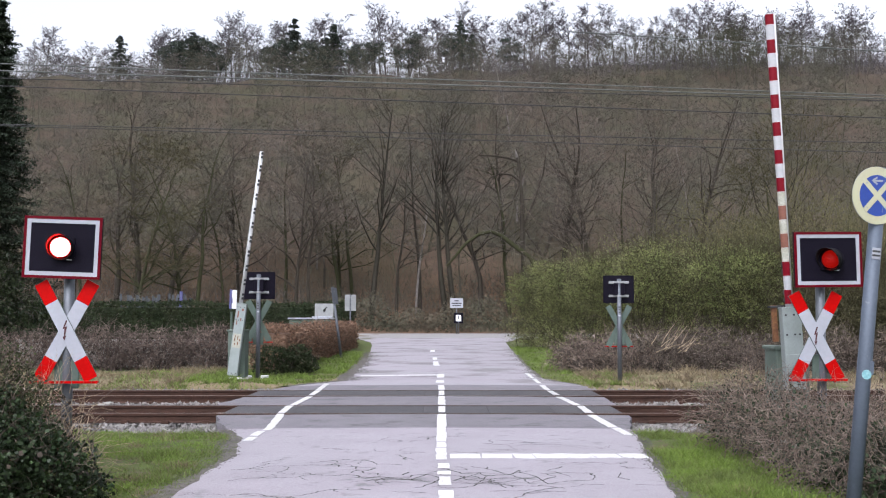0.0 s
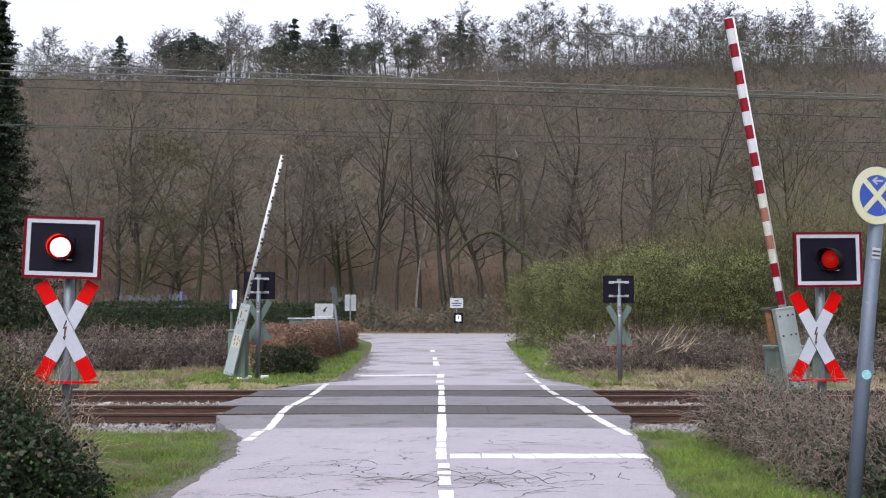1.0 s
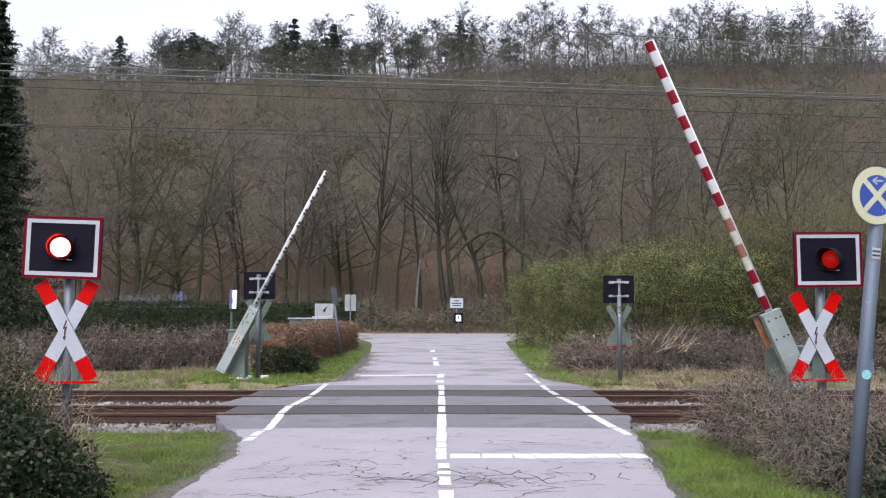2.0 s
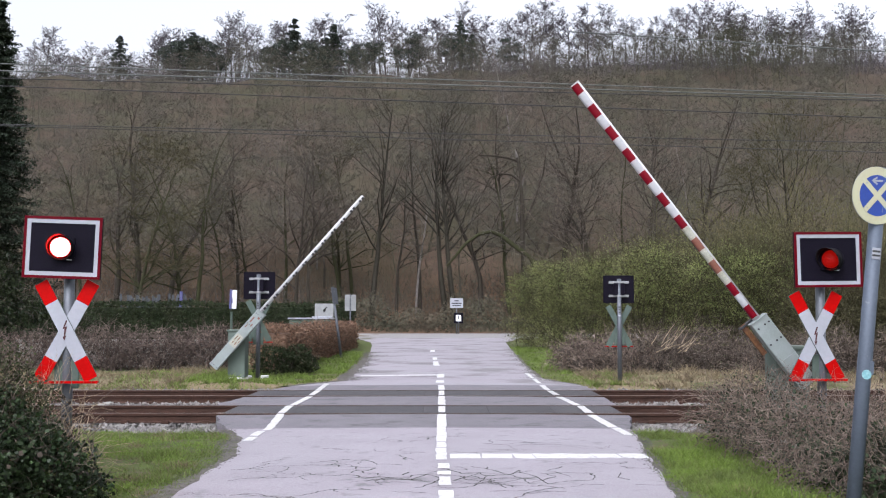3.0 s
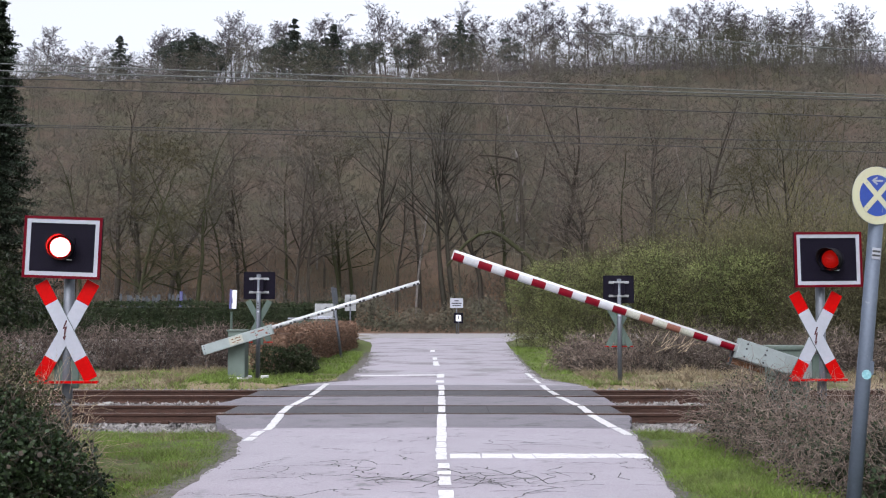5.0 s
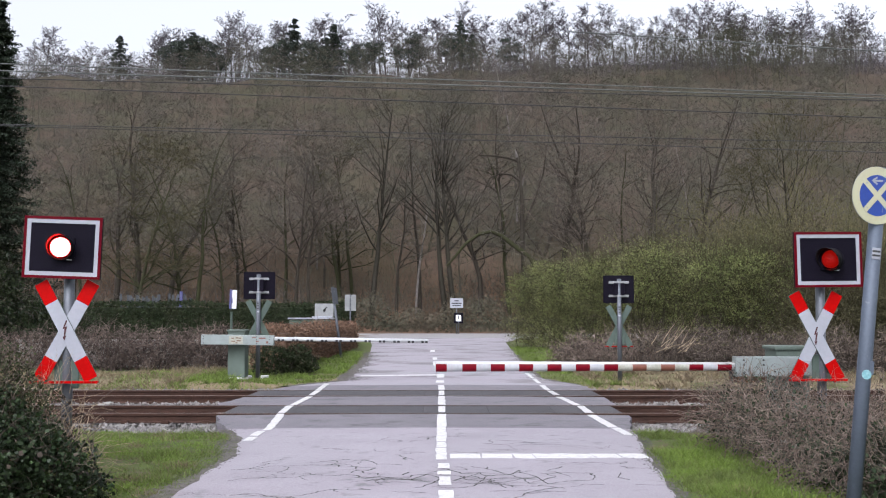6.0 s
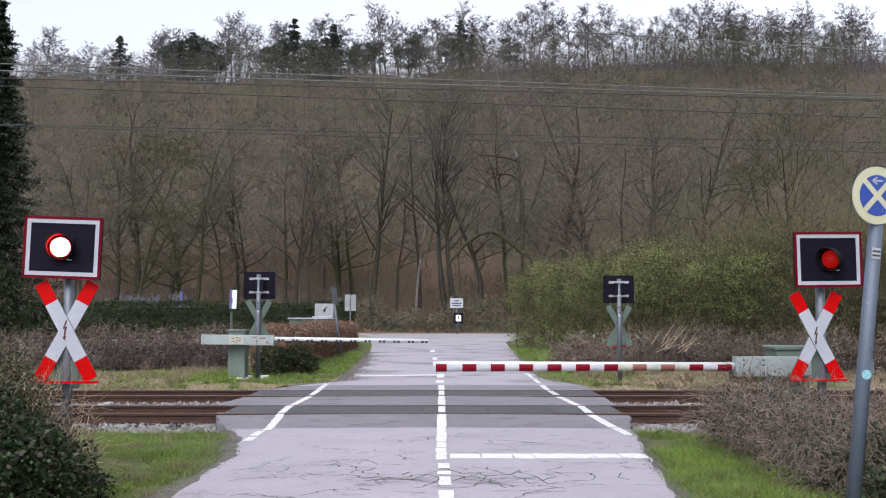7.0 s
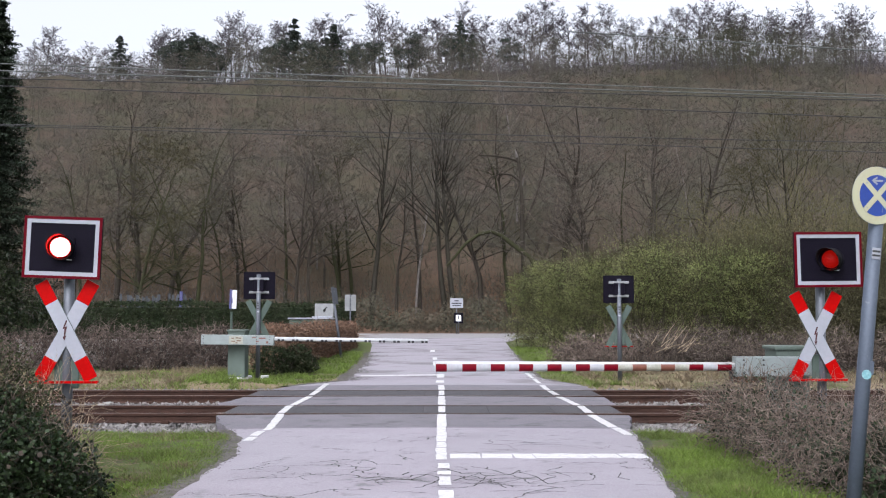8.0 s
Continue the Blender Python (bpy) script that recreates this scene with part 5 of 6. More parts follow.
shrub("small_evergreen_bush", "low dark evergreen bush in front of the beech hedge", "bush", [(-4.5, 28.9, 0.32, 0.55, 0.45, 0.45), (-4.0, 29.0, 0.30, 0.5, 0.45, 0.42), (-3.75, 29.1, 0.22, 0.35, 0.4, 0.3)], 7000, 0.07, HEDGE_GREEN, 300, BRAMBLE, 83, 0.3)

garden_wall = thing("garden_wall", pose(-9.6, 32.9, 0), "low pale concrete wall behind bare hedge twigs", "wall", kind="structure")
part("wall_body", B(0, 0, 0.36, 6.8, 0.18, 0.8, 0.02), CONCRETE, garden_wall)
part("wall_cap", B(0, 0, 0.79, 6.9, 0.24, 0.06, 0.015), CONCRETE, garden_wall)
for k, (x, w, h) in enumerate([(-14.6, 1.7, 0.82), (-12.2, 1.5, 0.92), (-10.3, 1.3, 1.08), (-8.6, 1.3, 0.95), (-7.0, 1.15, 1.12)]):
    shrub("bare_hedge_shrub", "tangled leafless brown hedge shrub with dead leaves", "shrub", [(x, 32.0, h * 0.45, w, 0.75, h * 0.6), (x + 0.5, 31.9, h * 0.55, w * 0.7, 0.7, h * 0.5)], 1100, 0.06, DEAD_LEAF, 1100, HEDGE_TWIG, 90 + k, 0.7, 0.010, stems=26, lo=0.5, wild=0.5, droop=0.9)

# willow thicket on the far side: low to the ground by the road, raised on bare stems further along the track
for k, (x, y, w, h) in enumerate([(5.3, 54, 1.7, 3.9), (6.4, 49, 2.0, 4.3), (7.6, 44, 2.2, 4.3), (9.0, 40, 2.4, 4.2), (10.8, 37.5, 2.4, 4.2), (13.0, 37, 2.6, 4.5)]):
    rb = random.Random(k)
    blobs = [(x, y, h * 0.6, w, w, h * 0.40), (x + 0.7, y - 0.5, h * 0.5, w * 0.9, w, h * 0.34)]
    blobs += [(x + rb.uniform(-1, 1) * w, y - rb.uniform(0.1, 0.9) * w, h * rb.uniform(0.42, 0.88), w * rb.uniform(0.22, 0.42), w * 0.4, h * rb.uniform(0.07, 0.14)) for q in range(12)]
    if k < 2:
        blobs += [(x - 0.4, y, h * 0.3, w * 0.95, w * 0.9, h * 0.36), (x - 0.3, y - 0.6, h * 0.12, w * 0.95, w * 0.8, h * 0.2)]
    shrub("willow_bush", "large budding willow bush with fresh yellow-green leaves", "bush", blobs, 34000 if k < 5 else 20000, 0.05, WILLOW if k < 5 else OLIVE, 4200, OLIVE, 100 + k, 1.0, 0.009, stems=70 if k > 1 else 15, lo=0.5, rough=0.2, more=[("fresh_leaf_mass", 16000 if k < 4 else 6000, 0.042, WILLOW_FRESH, 0.88)])
for k, (x, y, w, h) in enumerate([(15.5, 38, 2.4, 5.2), (18.0, 42, 3.0, 6.2), (12.5, 34.5, 1.8, 2.6), (14.6, 33, 1.8, 2.4), (11.5, 46, 3.0, 6.0), (15.0, 45, 3.0, 6.6)]):
    shrub("bare_scrub", "tall olive-brown budding scrub thicket", "shrub", [(x, y, h * 0.5, w, w, h * 0.52), (x + 0.8, y + 0.4, h * 0.4, w, w, h * 0.44)], 8000, 0.06, BUDS, 3800, BUDS if h > 4 else OLIVE, 110 + k, 1.2, 0.010, stems=50, lo=0.45, rough=0.2)
# brambles: the thicket's shade is put in as darker canes and extra dark leaves
for k, (x, y, w, h) in enumerate([(3.8, 30.6, 0.7, 0.8), (4.9, 30.6, 1.0, 0.95), (6.2, 30.2, 1.0, 1.1), (7.6, 30.8, 1.2, 1.15), (9.2, 30.2, 1.3, 1.0), (10.9, 30.6, 1.4, 1.1), (12.8, 30.0, 1.5, 1.0)]):
    shrub("bramble_bush", "tangle of dry brown bramble canes, dead leaves thickened for shade", "brambles", [(x, y, h * 0.4, w, 0.9, h * 0.6), (x + 0.4, y - 0.5, h * 0.2, w, 0.8, h * 0.4)], 4200, 0.06, DEAD_LEAF, 1000, BRAMBLE_PALE if k < 2 else BRAMBLE, 120 + k, 0.8, 0.009, wild=0.5, droop=0.9, stems=22, lo=0.4)
rngp = np.random.default_rng(4)
pst = np.stack([rngp.uniform(5.6, 6.6, 16), rngp.uniform(29.0, 29.4, 16), rngp.uniform(0.5, 0.8, 16)], 1)
heap = thing("branch_heap", pose(0, 0, 0), "pale cut branches leaning in the brambles", "branches")
mesh_part("branch", mesh_np("branch", *tubes(canes(rngp, pst, np.array([0.55, 0.1, 0.6]) + rngp.normal(0, 0.22, (16, 3)), 0.9, 0.011, wander=0.06), 4)), DRY, heap)

# near plants
IVY_MORE = [("dead_leaf_mass", 500, 0.05, DEAD_LEAF, 0.85)]
shrub("ivy_bush", "dense dark glossy ivy bush at the roadside", "bush", [(-4.2, 8.5, 0.5, 0.85, 0.75, 0.55), (-3.66, 8.6, 0.45, 0.50, 0.6, 0.52), (-3.27, 8.75, 0.30, 0.36, 0.5, 0.42), (-4.9, 8.4, 0.5, 0.8, 0.9, 0.6), (-3.7, 8.1, 0.3, 0.5, 0.6, 0.42), (-3.0, 8.9, 0.14, 0.22, 0.35, 0.22)], 42000, 0.036, IVY, 700, BRAMBLE, 130, 0.4, 0.004, stems=25, lo=0.6, aspect=0.85, more=IVY_MORE)
shrub("evergreen_bush", "rounded small-leaved olive-green bush behind the ivy", "bush", [(-4.1, 9.2, 0.72, 0.62, 0.6, 0.60), (-3.75, 9.2, 0.62, 0.42, 0.5, 0.56), (-4.7, 9.3, 0.7, 0.7, 0.6, 0.66)], 26000, 0.026, SMALL_LEAF, 1500, BRAMBLE, 135, 0.3, 0.003, stems=20, lo=0.55, aspect=0.7)
shrub("dry_weeds", "dry grassy weeds and dead leaves round the signal post", "weeds", [(-3.85, 10.6, 0.28, 0.42, 0.4, 0.52), (-4.5, 10.6, 0.3, 0.6, 0.5, 0.5), (-3.6, 9.9, 0.15, 0.35, 0.5, 0.3)], 900, 0.06, DEAD_LEAF, 700, DRY, 131, 0.5, 0.004, lo=0.4)
shrub("near_brambles", "leafless grey-brown bramble tangle beside the crossing", "brambles", [(3.55, 13.0, 0.36, 0.5, 0.7, 0.50), (3.56, 12.1, 0.40, 0.52, 0.6, 0.46), (3.72, 11.2, 0.32, 0.58, 0.6, 0.44), (3.85, 10.3, 0.24, 0.64, 0.7, 0.42), (4.0, 9.5, 0.20, 0.75, 0.6, 0.40), (4.5, 11.7, 0.30, 0.6, 0.7, 0.42), (5.4, 12.0, 0.36, 0.8, 0.8, 0.48), (4.8, 10.6, 0.24, 0.7, 0.7, 0.42)], 9000, 0.03, DEAD_LEAF, 5200, BRAMBLE_PALE, 132, 0.40, 0.0046, wild=0.45, droop=0.6, stems=16, lo=0.35, rough=0.2, more=[("ivy_leaf_mass", 11000, 0.034, IVY, 0.2)])
shrub("ivy_ground_cover", "low dark ivy with fallen leaves at the pole's foot", "ivy", [(4.35, 9.0, 0.22, 0.85, 1.0, 0.42), (4.1, 9.9, 0.2, 0.6, 0.7, 0.4), (4.7, 8.2, 0.35, 1.0, 0.9, 0.6)], 13000, 0.048, IVY, 900, BRAMBLE, 133, 0.5, 0.0045, lo=0.55, aspect=0.85, more=[("dead_leaf_mass", 1800, 0.05, DEAD_LEAF, 0.7)])


def grass():
    """Short blades on the verges, fresh and dry."""
    rng = np.random.default_rng(15)
    for name, label, material, zones in (
        ("grass", "short fresh green verge grass in uneven tufts", GRASS, [(-7.5, -2.2, 8.2, 15.6, 105000, 0.042), (2.0, 3.7, 7.8, 16.3, 75000, 0.045), (-8.0, -2.7, 24.5, 30.5, 22000, 0.07), (-4.3, -2.6, 30, 46, 12000, 0.08), (2.5, 5.0, 24.5, 52, 20000, 0.07)]),
        ("dry_grass", "dry straw-coloured grass along the tracks", STRAW, [(-14, -6.0, 24.4, 31, 16000, 0.12), (3.6, 14, 24.6, 30, 18000, 0.12), (-7.5, -2.6, 9, 15.2, 9000, 0.05), (2.3, 3.7, 8, 15.9, 2500, 0.05)])):
        V, F, n0 = [], [], 0
        for x0, x1, y0, y1, n, h in zones:
            x, y = rng.uniform(x0, x1, n), rng.uniform(y0, y1, n)
            # a third of the blades gather in taller tufts
            tuft = rng.random(n) < 0.35
            c = rng.integers(0, max(1, n // 220), n)
            tx, ty = rng.uniform(x0, x1, n)[c], rng.uniform(y0, y1, n)[c]
            x, y = np.where(tuft, tx + rng.normal(0, 0.07, n), x), np.where(tuft, ty + rng.normal(0, 0.09, n), y)
            patch = np.sin(x * 2.3 + 1.7 * np.sin(y * 1.3)) + np.sin(y * 2.9 + x) + 0.7 * np.sin(x * 6.1 + 2 * np.sin(y * 4.3)) + rng.normal(0, 0.6, n)
            ok = (patch > -0.9) & ((x < edge_left(y) - np.where(y > 24, 0.42, 0.22) + 0.22 * rng.random(n) ** 2) | (x > edge_right(y) + 0.10 - 0.16 * rng.random(n) ** 3))
            x, y, tuft = x[ok], y[ok], tuft[ok]
            n = len(x)
            hh = h * rng.uniform(0.4, 1.4, n) * (1 + 0.35 * np.sin(x * 3.1) * np.sin(y * 2.7)) * np.where(tuft, 1.6, 0.9)
            a = rng.uniform(0, 6.28, n)
            lean = rng.normal(0, 0.75, (n, 2)) * hh[:, None]
            z = ground_height(x, y) - 0.005
            w = 0.0042 + 0.006 * (y > 20)
            P = np.stack([x, y, z], 1)
            dx = np.stack([np.cos(a) * w, np.sin(a) * w, np.zeros(n)], 1)
            tip = P + np.stack([lean[:, 0], lean[:, 1], hh], 1)
            V.append(np.stack([P - dx, P + dx, tip], 1).reshape(-1, 3))
            F.append(np.arange(n)[:, None] * 3 + np.array([[0, 1, 2]]) + n0)
            n0 += 3 * n
        tagged(mesh_part(name, mesh_np(name, np.concatenate(V), np.concatenate(F)), material, None), label, "grass", kind="stuff")


grass()


def verge():
    """Crumbled asphalt and grit where the road frays into the grass."""
    rng = np.random.default_rng(16)
    for side, edge in ((-1, edge_left), (1, edge_right)):
        V, F = [], []
        for y0, y1 in ((7.5, 15.2), (24.3, 40)):
            ys = np.arange(y0, y1, 0.12)
            base = len(V)
            for k, y in enumerate(ys):
                e = float(edge(y))
                w = (0.52 if y > 24 else 0.25) + 0.10 * math.sin(y * 2.1 + side) + rng.uniform(-0.05, 0.05) if side < 0 else 0.10 + 0.06 * math.sin(y * 1.7) + rng.uniform(-0.03, 0.03)
                V += [(e - side * 0.10, y, -0.022), (e + side * w * 0.5, y, -0.026 + rng.uniform(-0.006, 0.006)), (e + side * w, y, -0.07)]
                if k:
                    i = base + 3 * k
                    for q in (0, 1):
                        F.append((i + q, i + q + 1, i + q - 2, i + q - 3) if side > 0 else (i + q - 3, i + q - 2, i + q + 1, i + q))
        tagged(mesh_part("road_verge", mesh_of("road_verge", V, F), VERGE, None), "crumbling gritty road edge", "verge", kind="structure")


verge()


def edge_grit():
    """Loose grit and crumbs that thin out from the road's edge onto the asphalt."""
    rng = np.random.default_rng(18)
    V, F, k = [], [], 0
    for side, edge, y0, y1, n, reach, out in ((-1, edge_left, 8.5, 15.2, 2200, 0.035, 0.3), (1, edge_right, 8.5, 15.2, 1800, 0.06, 0.16), (-1, edge_left, 24.8, 46, 6000, 0.26, 0.35), (1, edge_right, 24.8, 50, 3000, 0.2, 0.12)):
        y = y0 + (y1 - y0) * rng.random(n) ** 1.4
        off = np.abs(rng.normal(0, reach, n)) * (0.7 + 0.6 * np.sin(y * 1.7)) - rng.random(n) * out
        x = edge(y) - side * off
        r = rng.uniform(0.006, 0.017, n) * np.where(y > 20, 1.2, 1.0)
        el, er = edge_left(y), edge_right(y)
        u = np.clip((x - el) / (er - el), 0, 1)
        z = np.where(off > 0, 0.001 - 0.02 * (2 * u - 1) ** 2, -0.028)
        a = rng.uniform(0, 6.28, n)
        P = np.stack([x, y, z], 1)
        c = [P + np.stack([np.cos(a + q) * r, np.sin(a + q) * r * rng.uniform(0.6, 1.2, n), np.zeros(n)], 1) for q in (0, 2.1, 4.2)]
        V.append(np.stack(c + [P + np.stack([0 * r, 0 * r, r * 0.5], 1)], 1).reshape(-1, 3))
        F.append((np.arange(n)[:, None, None] * 4 + np.array([[0, 1, 3], [1, 2, 3], [2, 0, 3]])[None]).reshape(-1, 3) + k)
        k += 4 * n
    tagged(mesh_part("edge_grit", mesh_np("edge_grit", np.concatenate(V), np.concatenate(F)), GRIT, None), "dark loose grit along the crumbling road edges", "grit", kind="stuff")


GRIT = mat("dark_road_grit", (0.085, 0.076, 0.072), (0.055, 0.05, 0.045), 0.95, scale=8, fine=60, bump=0, per=0.4)
edge_grit()

# ---- wires ----
def wire(x0, y0, z0, x1, y1, z1, r, sag, label):
    n = 24
    pts = [(x0 + (x1 - x0) * i / n, y0 + (y1 - y0) * i / n, z0 + (z1 - z0) * i / n - sag * 4 * (i / n) * (1 - i / n)) for i in range(n + 1)]
    t = thing("overhead_wire", pose(0, 0, 0), label, "wire", "overhead wires")
    mesh_part("strand", mesh_np("strand", *pipe(pts, [r] * len(pts), 6)), WIRE if r < 0.01 else WIRE_PALE, t)


WIRE = mat("dark_copper_wire", (0.03, 0.03, 0.03), None, 0.6, 0.3, bump=0)
WIRE_PALE = mat("weathered_aluminium_cable", (0.085, 0.09, 0.085), (0.07, 0.075, 0.07), 0.6, 0.3, bump=0)
for z0, z1, y, r in ((5.905, 5.355, 18.1, 0.0105), (5.785, 5.300, 18.1, 0.0115), (5.655, 5.265, 18.1, 0.0088), (5.520, 4.965, 18.1, 0.0092), (5.515, 5.135, 21.8, 0.0092), (5.490, 4.930, 21.8, 0.0088)):
    s = (z1 - z0) / 15.2 * (18.1 / y)
    wire(-30, y, z0 + s * (-30 + 7.6 * y / 18.1), 30, y, z0 + s * (30 + 7.6 * y / 18.1), r, 0.02, "pale overhead cable above the tracks" if r > 0.01 else "dark thin overhead wire above the tracks")
wire(2.2, 18.1, 6.445, 30, 18.1, 4.65, 0.0101, 0.0, "pale overhead cable high above the tracks")


# ---- signs, posts and small things ----
CREAM = mat("faded_cream_sheet", (0.365, 0.357, 0.246), (0.332, 0.319, 0.212), 0.45, scale=5, fine=40, bump=0.01, blotch=0.8, grit=0.04)
SIGN_BLUE = mat("faded_blue_sheet", (0.0153, 0.0382, 0.21), (0.0213, 0.0467, 0.20), 0.45, scale=6, fine=40, bump=0.01, blotch=0.9, grit=0.06)
STICKER = mat("pale_cyan_sticker", (0.13, 0.28, 0.31), (0.18, 0.31, 0.33), 0.5, scale=30, fine=60, bump=0)
PLATE_WHITE = mat("bright_white_plate", (0.558, 0.558, 0.576), (0.522, 0.522, 0.54), 0.4, scale=4, fine=30, bump=0.02)
BLUE_PAINT = mat("blue_post_paint", (0.05, 0.05, 0.16), (0.06, 0.06, 0.14), 0.6, bump=0.1)
PICKET = mat("weathered_grey_boards", (0.05, 0.054, 0.06), (0.034, 0.037, 0.042), 0.85, scale=3, fine=40, per=0.3)
LID_GREEN = mat("dull_green_box", (0.07, 0.105, 0.084), (0.056, 0.084, 0.063), 0.7, scale=4, fine=40)


def round_bar(bm, w, t, length, a, y):
    """A straight strip across a round face."""
    return box(bm, 0, y, 0, w, t, length, m=pose(0, 0, 0, 0, a, 0))


def no_stopping_sign():
    s = thing("round_sign", pose(2.93, 7.8, -0.05, 0, 6.0, 0), "faded blue and cream no-stopping sign on a leaning grey pole", "road sign")
    smooth(part("pole", C((0, 0, -0.1), (0, 0, 2.72), 0.052, seg=24), POLE_BLUE, s, "scratched blue-grey painted pole"))
    part("pole_cap", C((0, 0, 2.72), (0, 0, 2.735), 0.054, 0.045, 24), POLE_BLUE, s)
    for z in (2.42, 2.62):
        part("clamp", C((0, 0, z - 0.02), (0, 0, z + 0.02), 0.058, seg=20), ALU, s)
    fm = pose(-0.035, -0.066, 2.52, 0, -6, 16)
    disc_ob = part("sign_disc", disc(0.212, 0.004, 0.0, 40), ALU, s, "aluminium disc", fm)
    part("rim_sheet", disc(0.21, -0.0005, -0.0022, 40), CREAM, disc_ob, "cream faded border")
    part("blue_field", disc(0.150, -0.0024, -0.0040, 40), SIGN_BLUE, disc_ob, "faded blue field")
    for a in (45, -45):
        part("cross_stripe", round_bar(bmesh.new(), 0.040, 0.0016, 0.312, a, -0.0052 - 0.0008 * (a > 0)), CREAM, disc_ob, "cream faded cross stripe")
    ar = bmesh.new()
    box(ar, 0.008, -0.0050, 0.108, 0.085, 0.0014, 0.014)
    for a in (35, -35):
        box(ar, 0.02, -0.0050, 0, 0.05, 0.0014, 0.013, m=pose(-0.036, 0, 0.108, 0, a, 0))
    part("arrow", ar, SIGN_WHITE, disc_ob, "small white arrow")
    for x, z in ((-0.09, -0.09), (0.09, -0.09), (-0.09, 0.09), (0.09, 0.09)):
        part("rivet", disc(0.006, -0.006, -0.009, 8), ALU, disc_ob, "", pose(x, 0, z))
    part("band_sticker", B(0.0, -0.0505, 2.10, 0.06, 0.008, 0.082, 0.002), SIGN_WHITE, s, "white sticker with two black bars")
    for z in (2.085, 2.115):
        part("black_bar", B(-0.002, -0.0555, z, 0.056, 0.003, 0.014), DARK, s)
    part("round_sticker", disc(0.034, -0.049, -0.054, 20), STICKER, s, "pale cyan round sticker", pose(0.0, 0, 1.22))
    part("tape_tab", B(0.035, -0.045, 1.27, 0.03, 0.012, 0.10, 0.003), POLE_BLUE, s)


no_stopping_sign()


def small_sign(name, m, label, w, h, z, pole_r, pole_h, panel_mat, pole_mat, bars=(), turn=0):
    """A rectangular panel on a thin pole, with marks given as (x, z, w, h)."""
    s = thing(name, m, label, "road sign")
    smooth(part("pole", C((0, 0, -0.1), (0, 0, pole_h), pole_r, seg=12), pole_mat, s))
    pn = part("panel", B(0, -pole_r - 0.012, z, w, 0.012, h, 0.004), panel_mat, s, "", pose(0, 0, 0, 0, 0, turn))
    for x, dz, bw, bh in bars:
        part("mark", B(x, -pole_r - 0.0195, z + dz, bw, 0.003, bh), DARK, pn)
    for dz in (-h * 0.3, h * 0.3):
        part("clamp", B(0, 0, z + dz, pole_r * 2.6, pole_r * 2.2, 0.03), ALU, s)
    return s


small_sign("street_sign", pose(1.1, 86.5, gz(1.1, 86.5) + 0.02), "white road sign with grey lettering bars on a post", 1.05, 0.78, 2.5, 0.04, 2.85, SIGN_WHITE, GALV, bars=[(0, 0.18, 0.35, 0.09), (0, -0.02, 0.8, 0.09), (0, -0.2, 0.7, 0.07)])
small_sign("house_arrow_sign", pose(1.25, 86.2, 0.02), "small white plate on a dark board at the street", 0.42, 0.50, 1.25, 0.03, 1.5, PLATE_WHITE, GALV, bars=[(0.0, 0.05, 0.06, 0.3)])
part("dark_board", B(0.0, 0.02, 1.25, 0.75, 0.03, 0.85, 0.02), BLACKBOARD, bpy.data.objects["house_arrow_sign"])
lean = small_sign("leaning_sign", pose(-3.79, 40, -0.04, 0, -7.8, 0), "leaning grey post with sign plates turned edge-on", 0.42, 0.62, 2.32, 0.05, 2.68, GALV, GALV, turn=68)
small_sign("sign_from_behind", pose(-4.62, 53.3, -0.04, 0, 0, 180), "grey back of a square road sign on a post", 0.56, 0.8, 2.2, 0.035, 2.6, ALU, GALV)
part("brace", B(0, 0.045, 2.2, 0.5, 0.02, 0.05), ALU, bpy.data.objects["sign_from_behind"])
part("brace", B(0, 0.045, 2.45, 0.5, 0.02, 0.05), ALU, bpy.data.objects["sign_from_behind"])


def roadside_box():
    t = thing("roadside_box", pose(-5.9, 48, -0.12), "dull green box with a white lid behind the hedge", "box")
    part("box_body", B(0, 0, 0.72, 1.9, 0.8, 1.45, 0.03), LID_GREEN, t)
    part("lid", B(0.0, 0, 1.52, 2.0, 0.95, 0.07, 0.02), SIGN_WHITE, t, "white lid")
    part("back_ledge", B(0.45, 0.3, 1.585, 0.9, 0.3, 0.06, 0.02), SIGN_WHITE, t)
    b = thing("notice_board", pose(-5.5, 49.5, -0.1), "grey-white board with a black bird-like mark on two posts", "board")
    part("board_panel", B(0, 0, 1.88, 0.86, 0.03, 0.6, 0.006), ALU, b)
    bm = bmesh.new()
    for pts in (((-0.02, -0.13), (0.06, -0.05), (0.10, 0.10), (-0.05, 0.02)), ((0.02, 0.0), (0.16, 0.12), (0.12, 0.16), (0.0, 0.05))):
        bm.faces.new([bm.verts.new((x, -0.019, 1.88 + z)) for x, z in pts])
    bmesh.ops.solidify(bm, geom=bm.faces, thickness=0.003)
    part("bird_mark", bm, DARK, b)
    for x in (-0.38, 0.38):
        part("post", B(x, 0.04, 0.95, 0.05, 0.05, 2.0, 0.005), ALU, b)


roadside_box()


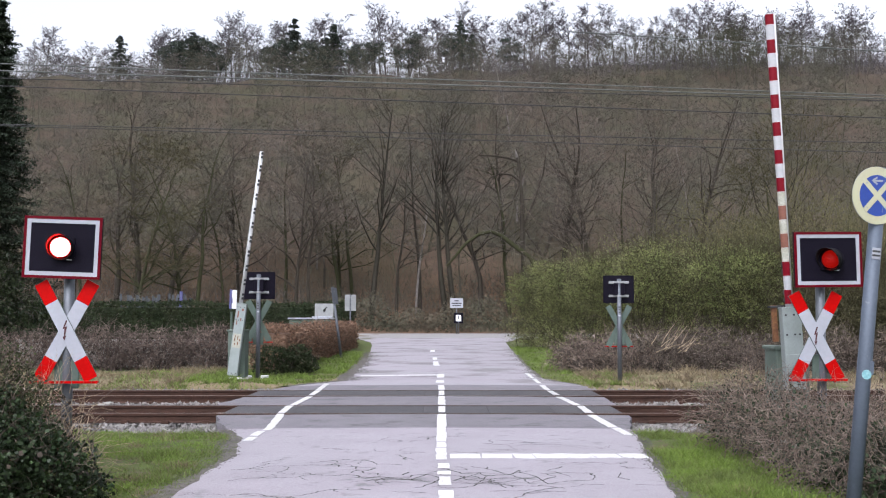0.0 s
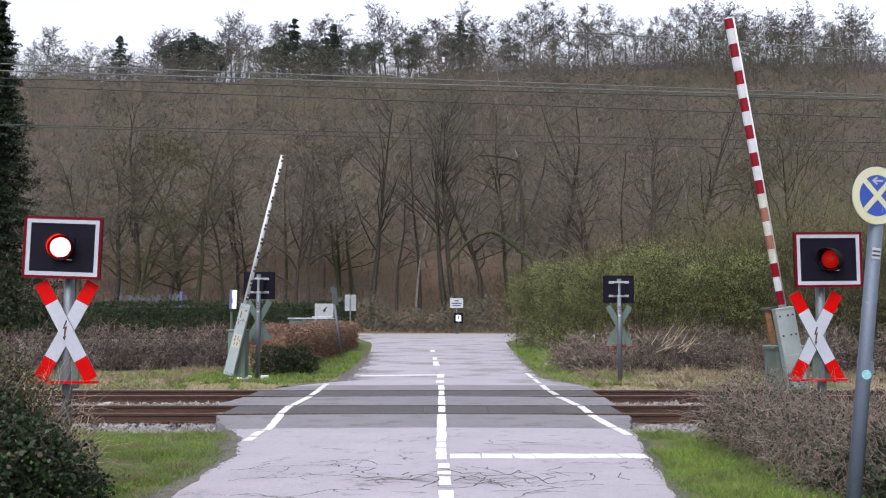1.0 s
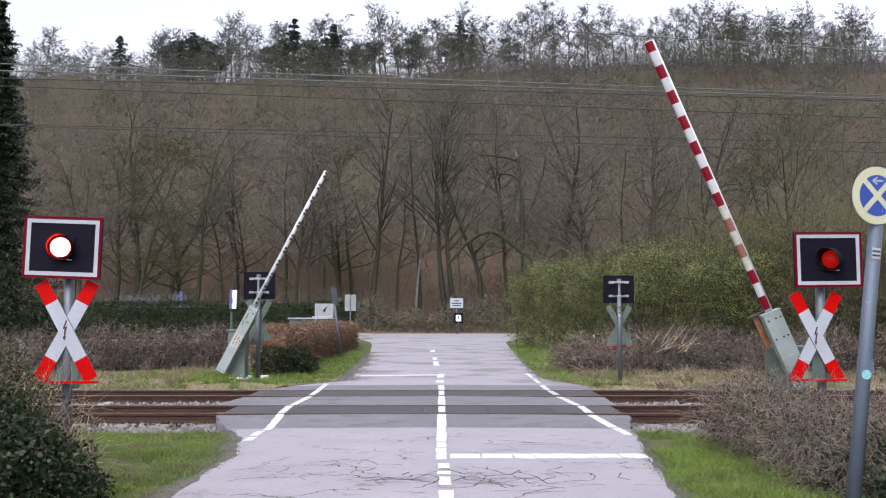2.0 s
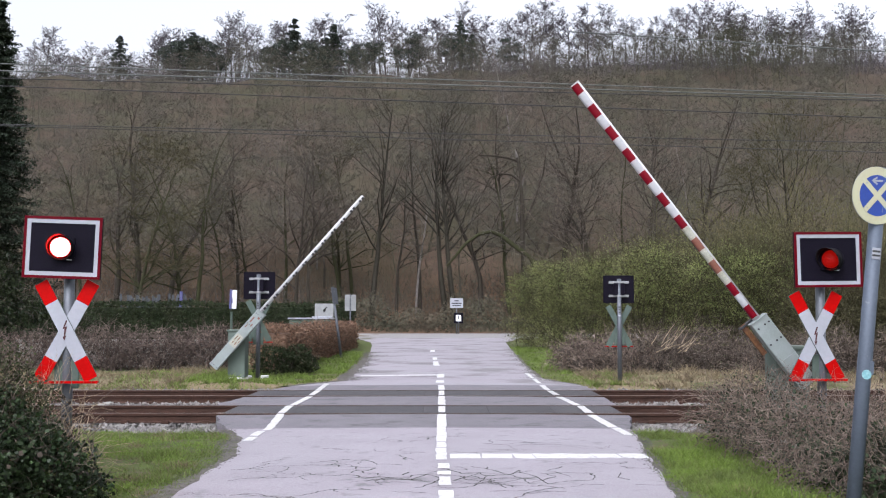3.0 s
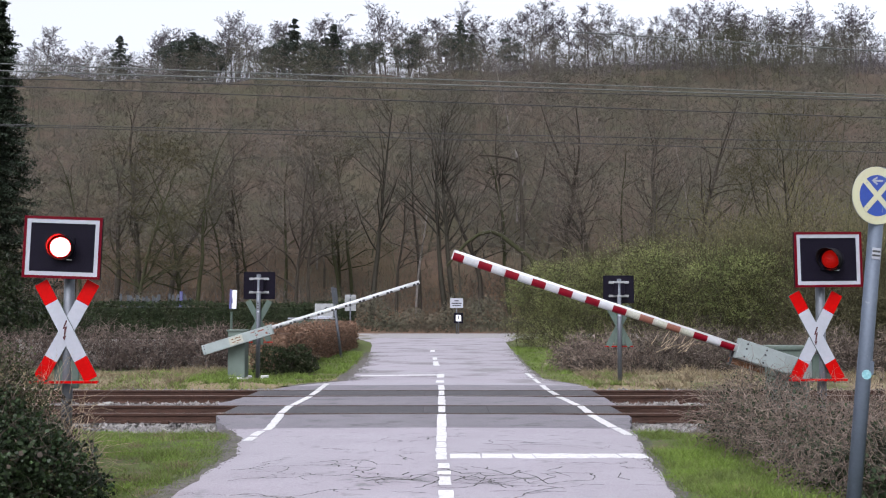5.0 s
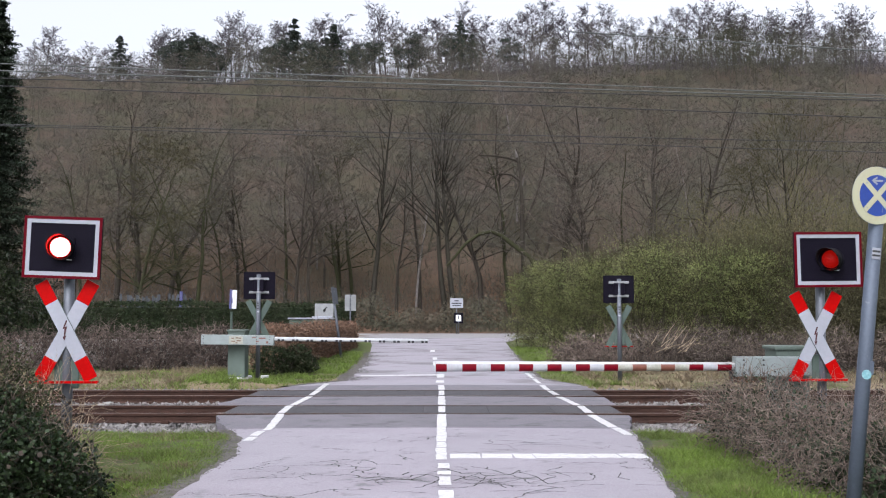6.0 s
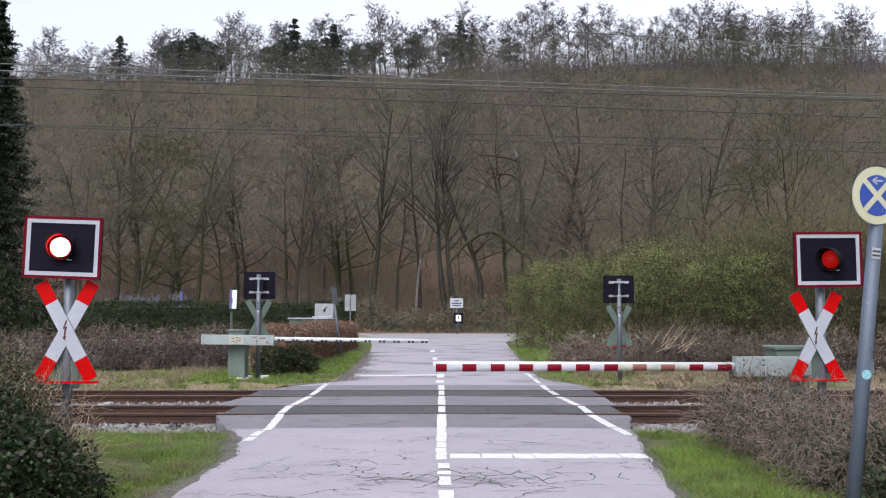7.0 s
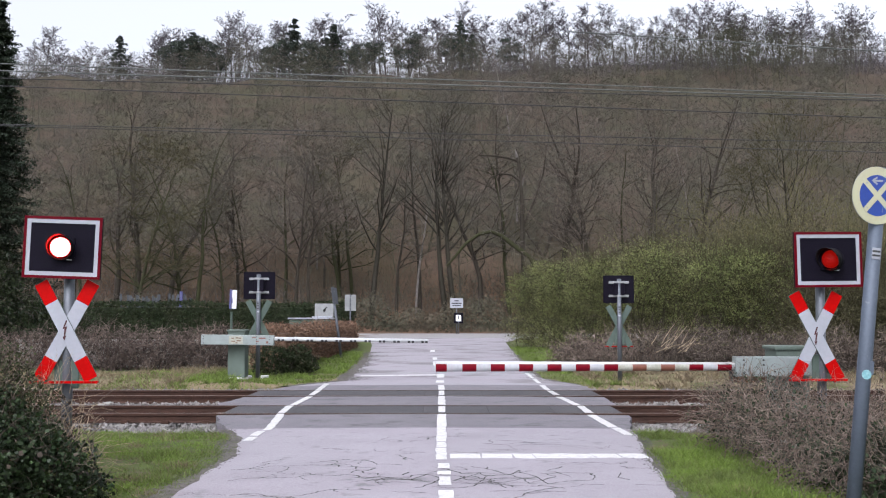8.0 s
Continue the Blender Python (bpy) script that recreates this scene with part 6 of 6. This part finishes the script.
def marker_plate():
    t = thing("track_marker", pose(-5.46, 27.6, -0.04), "narrow bright white plate with a dark edge on a green post", "track marker")
    part("post", C((0, 0.03, -0.1), (0, 0.03, 1.7), 0.03, seg=12), GREEN_PAINT, t)
    part("plate", B(0.02, 0, 2.02, 0.12, 0.02, 0.48, 0.004), PLATE_WHITE, t, "bright white plate", pose(0, 0, 0, 0, 1.5, 0))
    part("edge", B(-0.075, 0.0, 2.02, 0.05, 0.05, 0.50, 0.004), BLUE_PAINT, t, "dark edge profile", pose(0, 0, 0, 0, 1.5, 0))
    part("mark", B(0.02, -0.012, 1.98, 0.02, 0.003, 0.12), BLUE_PAINT, t)


marker_plate()


def picket_fence():
    t = thing("picket_fence", pose(0, 58, 0), "weathered grey board fence behind the hedge", "fence")
    rng = random.Random(2)
    me = bpy.data.meshes.new("picket")
    bm = B(0, 0, 1.3, 0.13, 0.025, 2.6, 0.01)
    bm.to_mesh(me)
    bm.free()
    me.materials.append(PICKET)
    for k in range(26):
        x = -17.4 + k * 0.145
        if 14 < k < 18 or rng.random() < 0.1:
            continue
        h = rng.uniform(-0.18, 0.12)
        mesh_part("picket", me, PICKET, t, "", pose(x, 0, h, 0, rng.uniform(-2, 2), 0))
    part("rail", B(-15.6, 0.03, 2.2, 3.9, 0.04, 0.09), PICKET, t)
    p = thing("blue_post", pose(-14.2, 58, 0), "dark blue painted post behind the hedge", "post")
    part("shaft", B(0, 0, 1.4, 0.16, 0.16, 2.85, 0.02), BLUE_PAINT, p)


picket_fence()


def base_fittings():
    """Pale cable covers at the foot of the far barrier and signal."""
    for x, y, w in ((-5.12, 26.0, 0.2), (-4.92, 25.98, 0.12), (-4.85, 26.8, 0.16), (-4.45, 26.8, 0.2)):
        c = thing("cable_cover", pose(x, y, -0.03, 0, 0, 12), "small pale concrete cable cover in the grass", "cover", "cable covers")
        part("shell", B(0, 0, 0.05, w, 0.12, 0.1, 0.02), PLATE_WHITE, c)


base_fittings()
for x, y, w in ((-6.4, 20.3, 0.34), (-7.9, 20.4, 0.26), (4.6, 20.2, 0.3), (5.6, 20.4, 0.3), (-4.2, 22.0, 0.12), (-3.7, 18.0, 0.3)):
    c = thing("pale_stone", pose(x, y, -0.14, 0, 8, 20 * x), "pale flat stone lying in the ballast", "stone", "pale stones in the ballast")
    bm = B(0, 0, 0.02, w, 0.14, 0.07, 0.02)
    for v in bm.verts:
        v.co.x += 0.02 * math.sin(v.co.y * 60 + x)
        v.co.z += 0.01 * math.sin(v.co.x * 40)
    part("block", bm, CONCRETE, c)
motions()
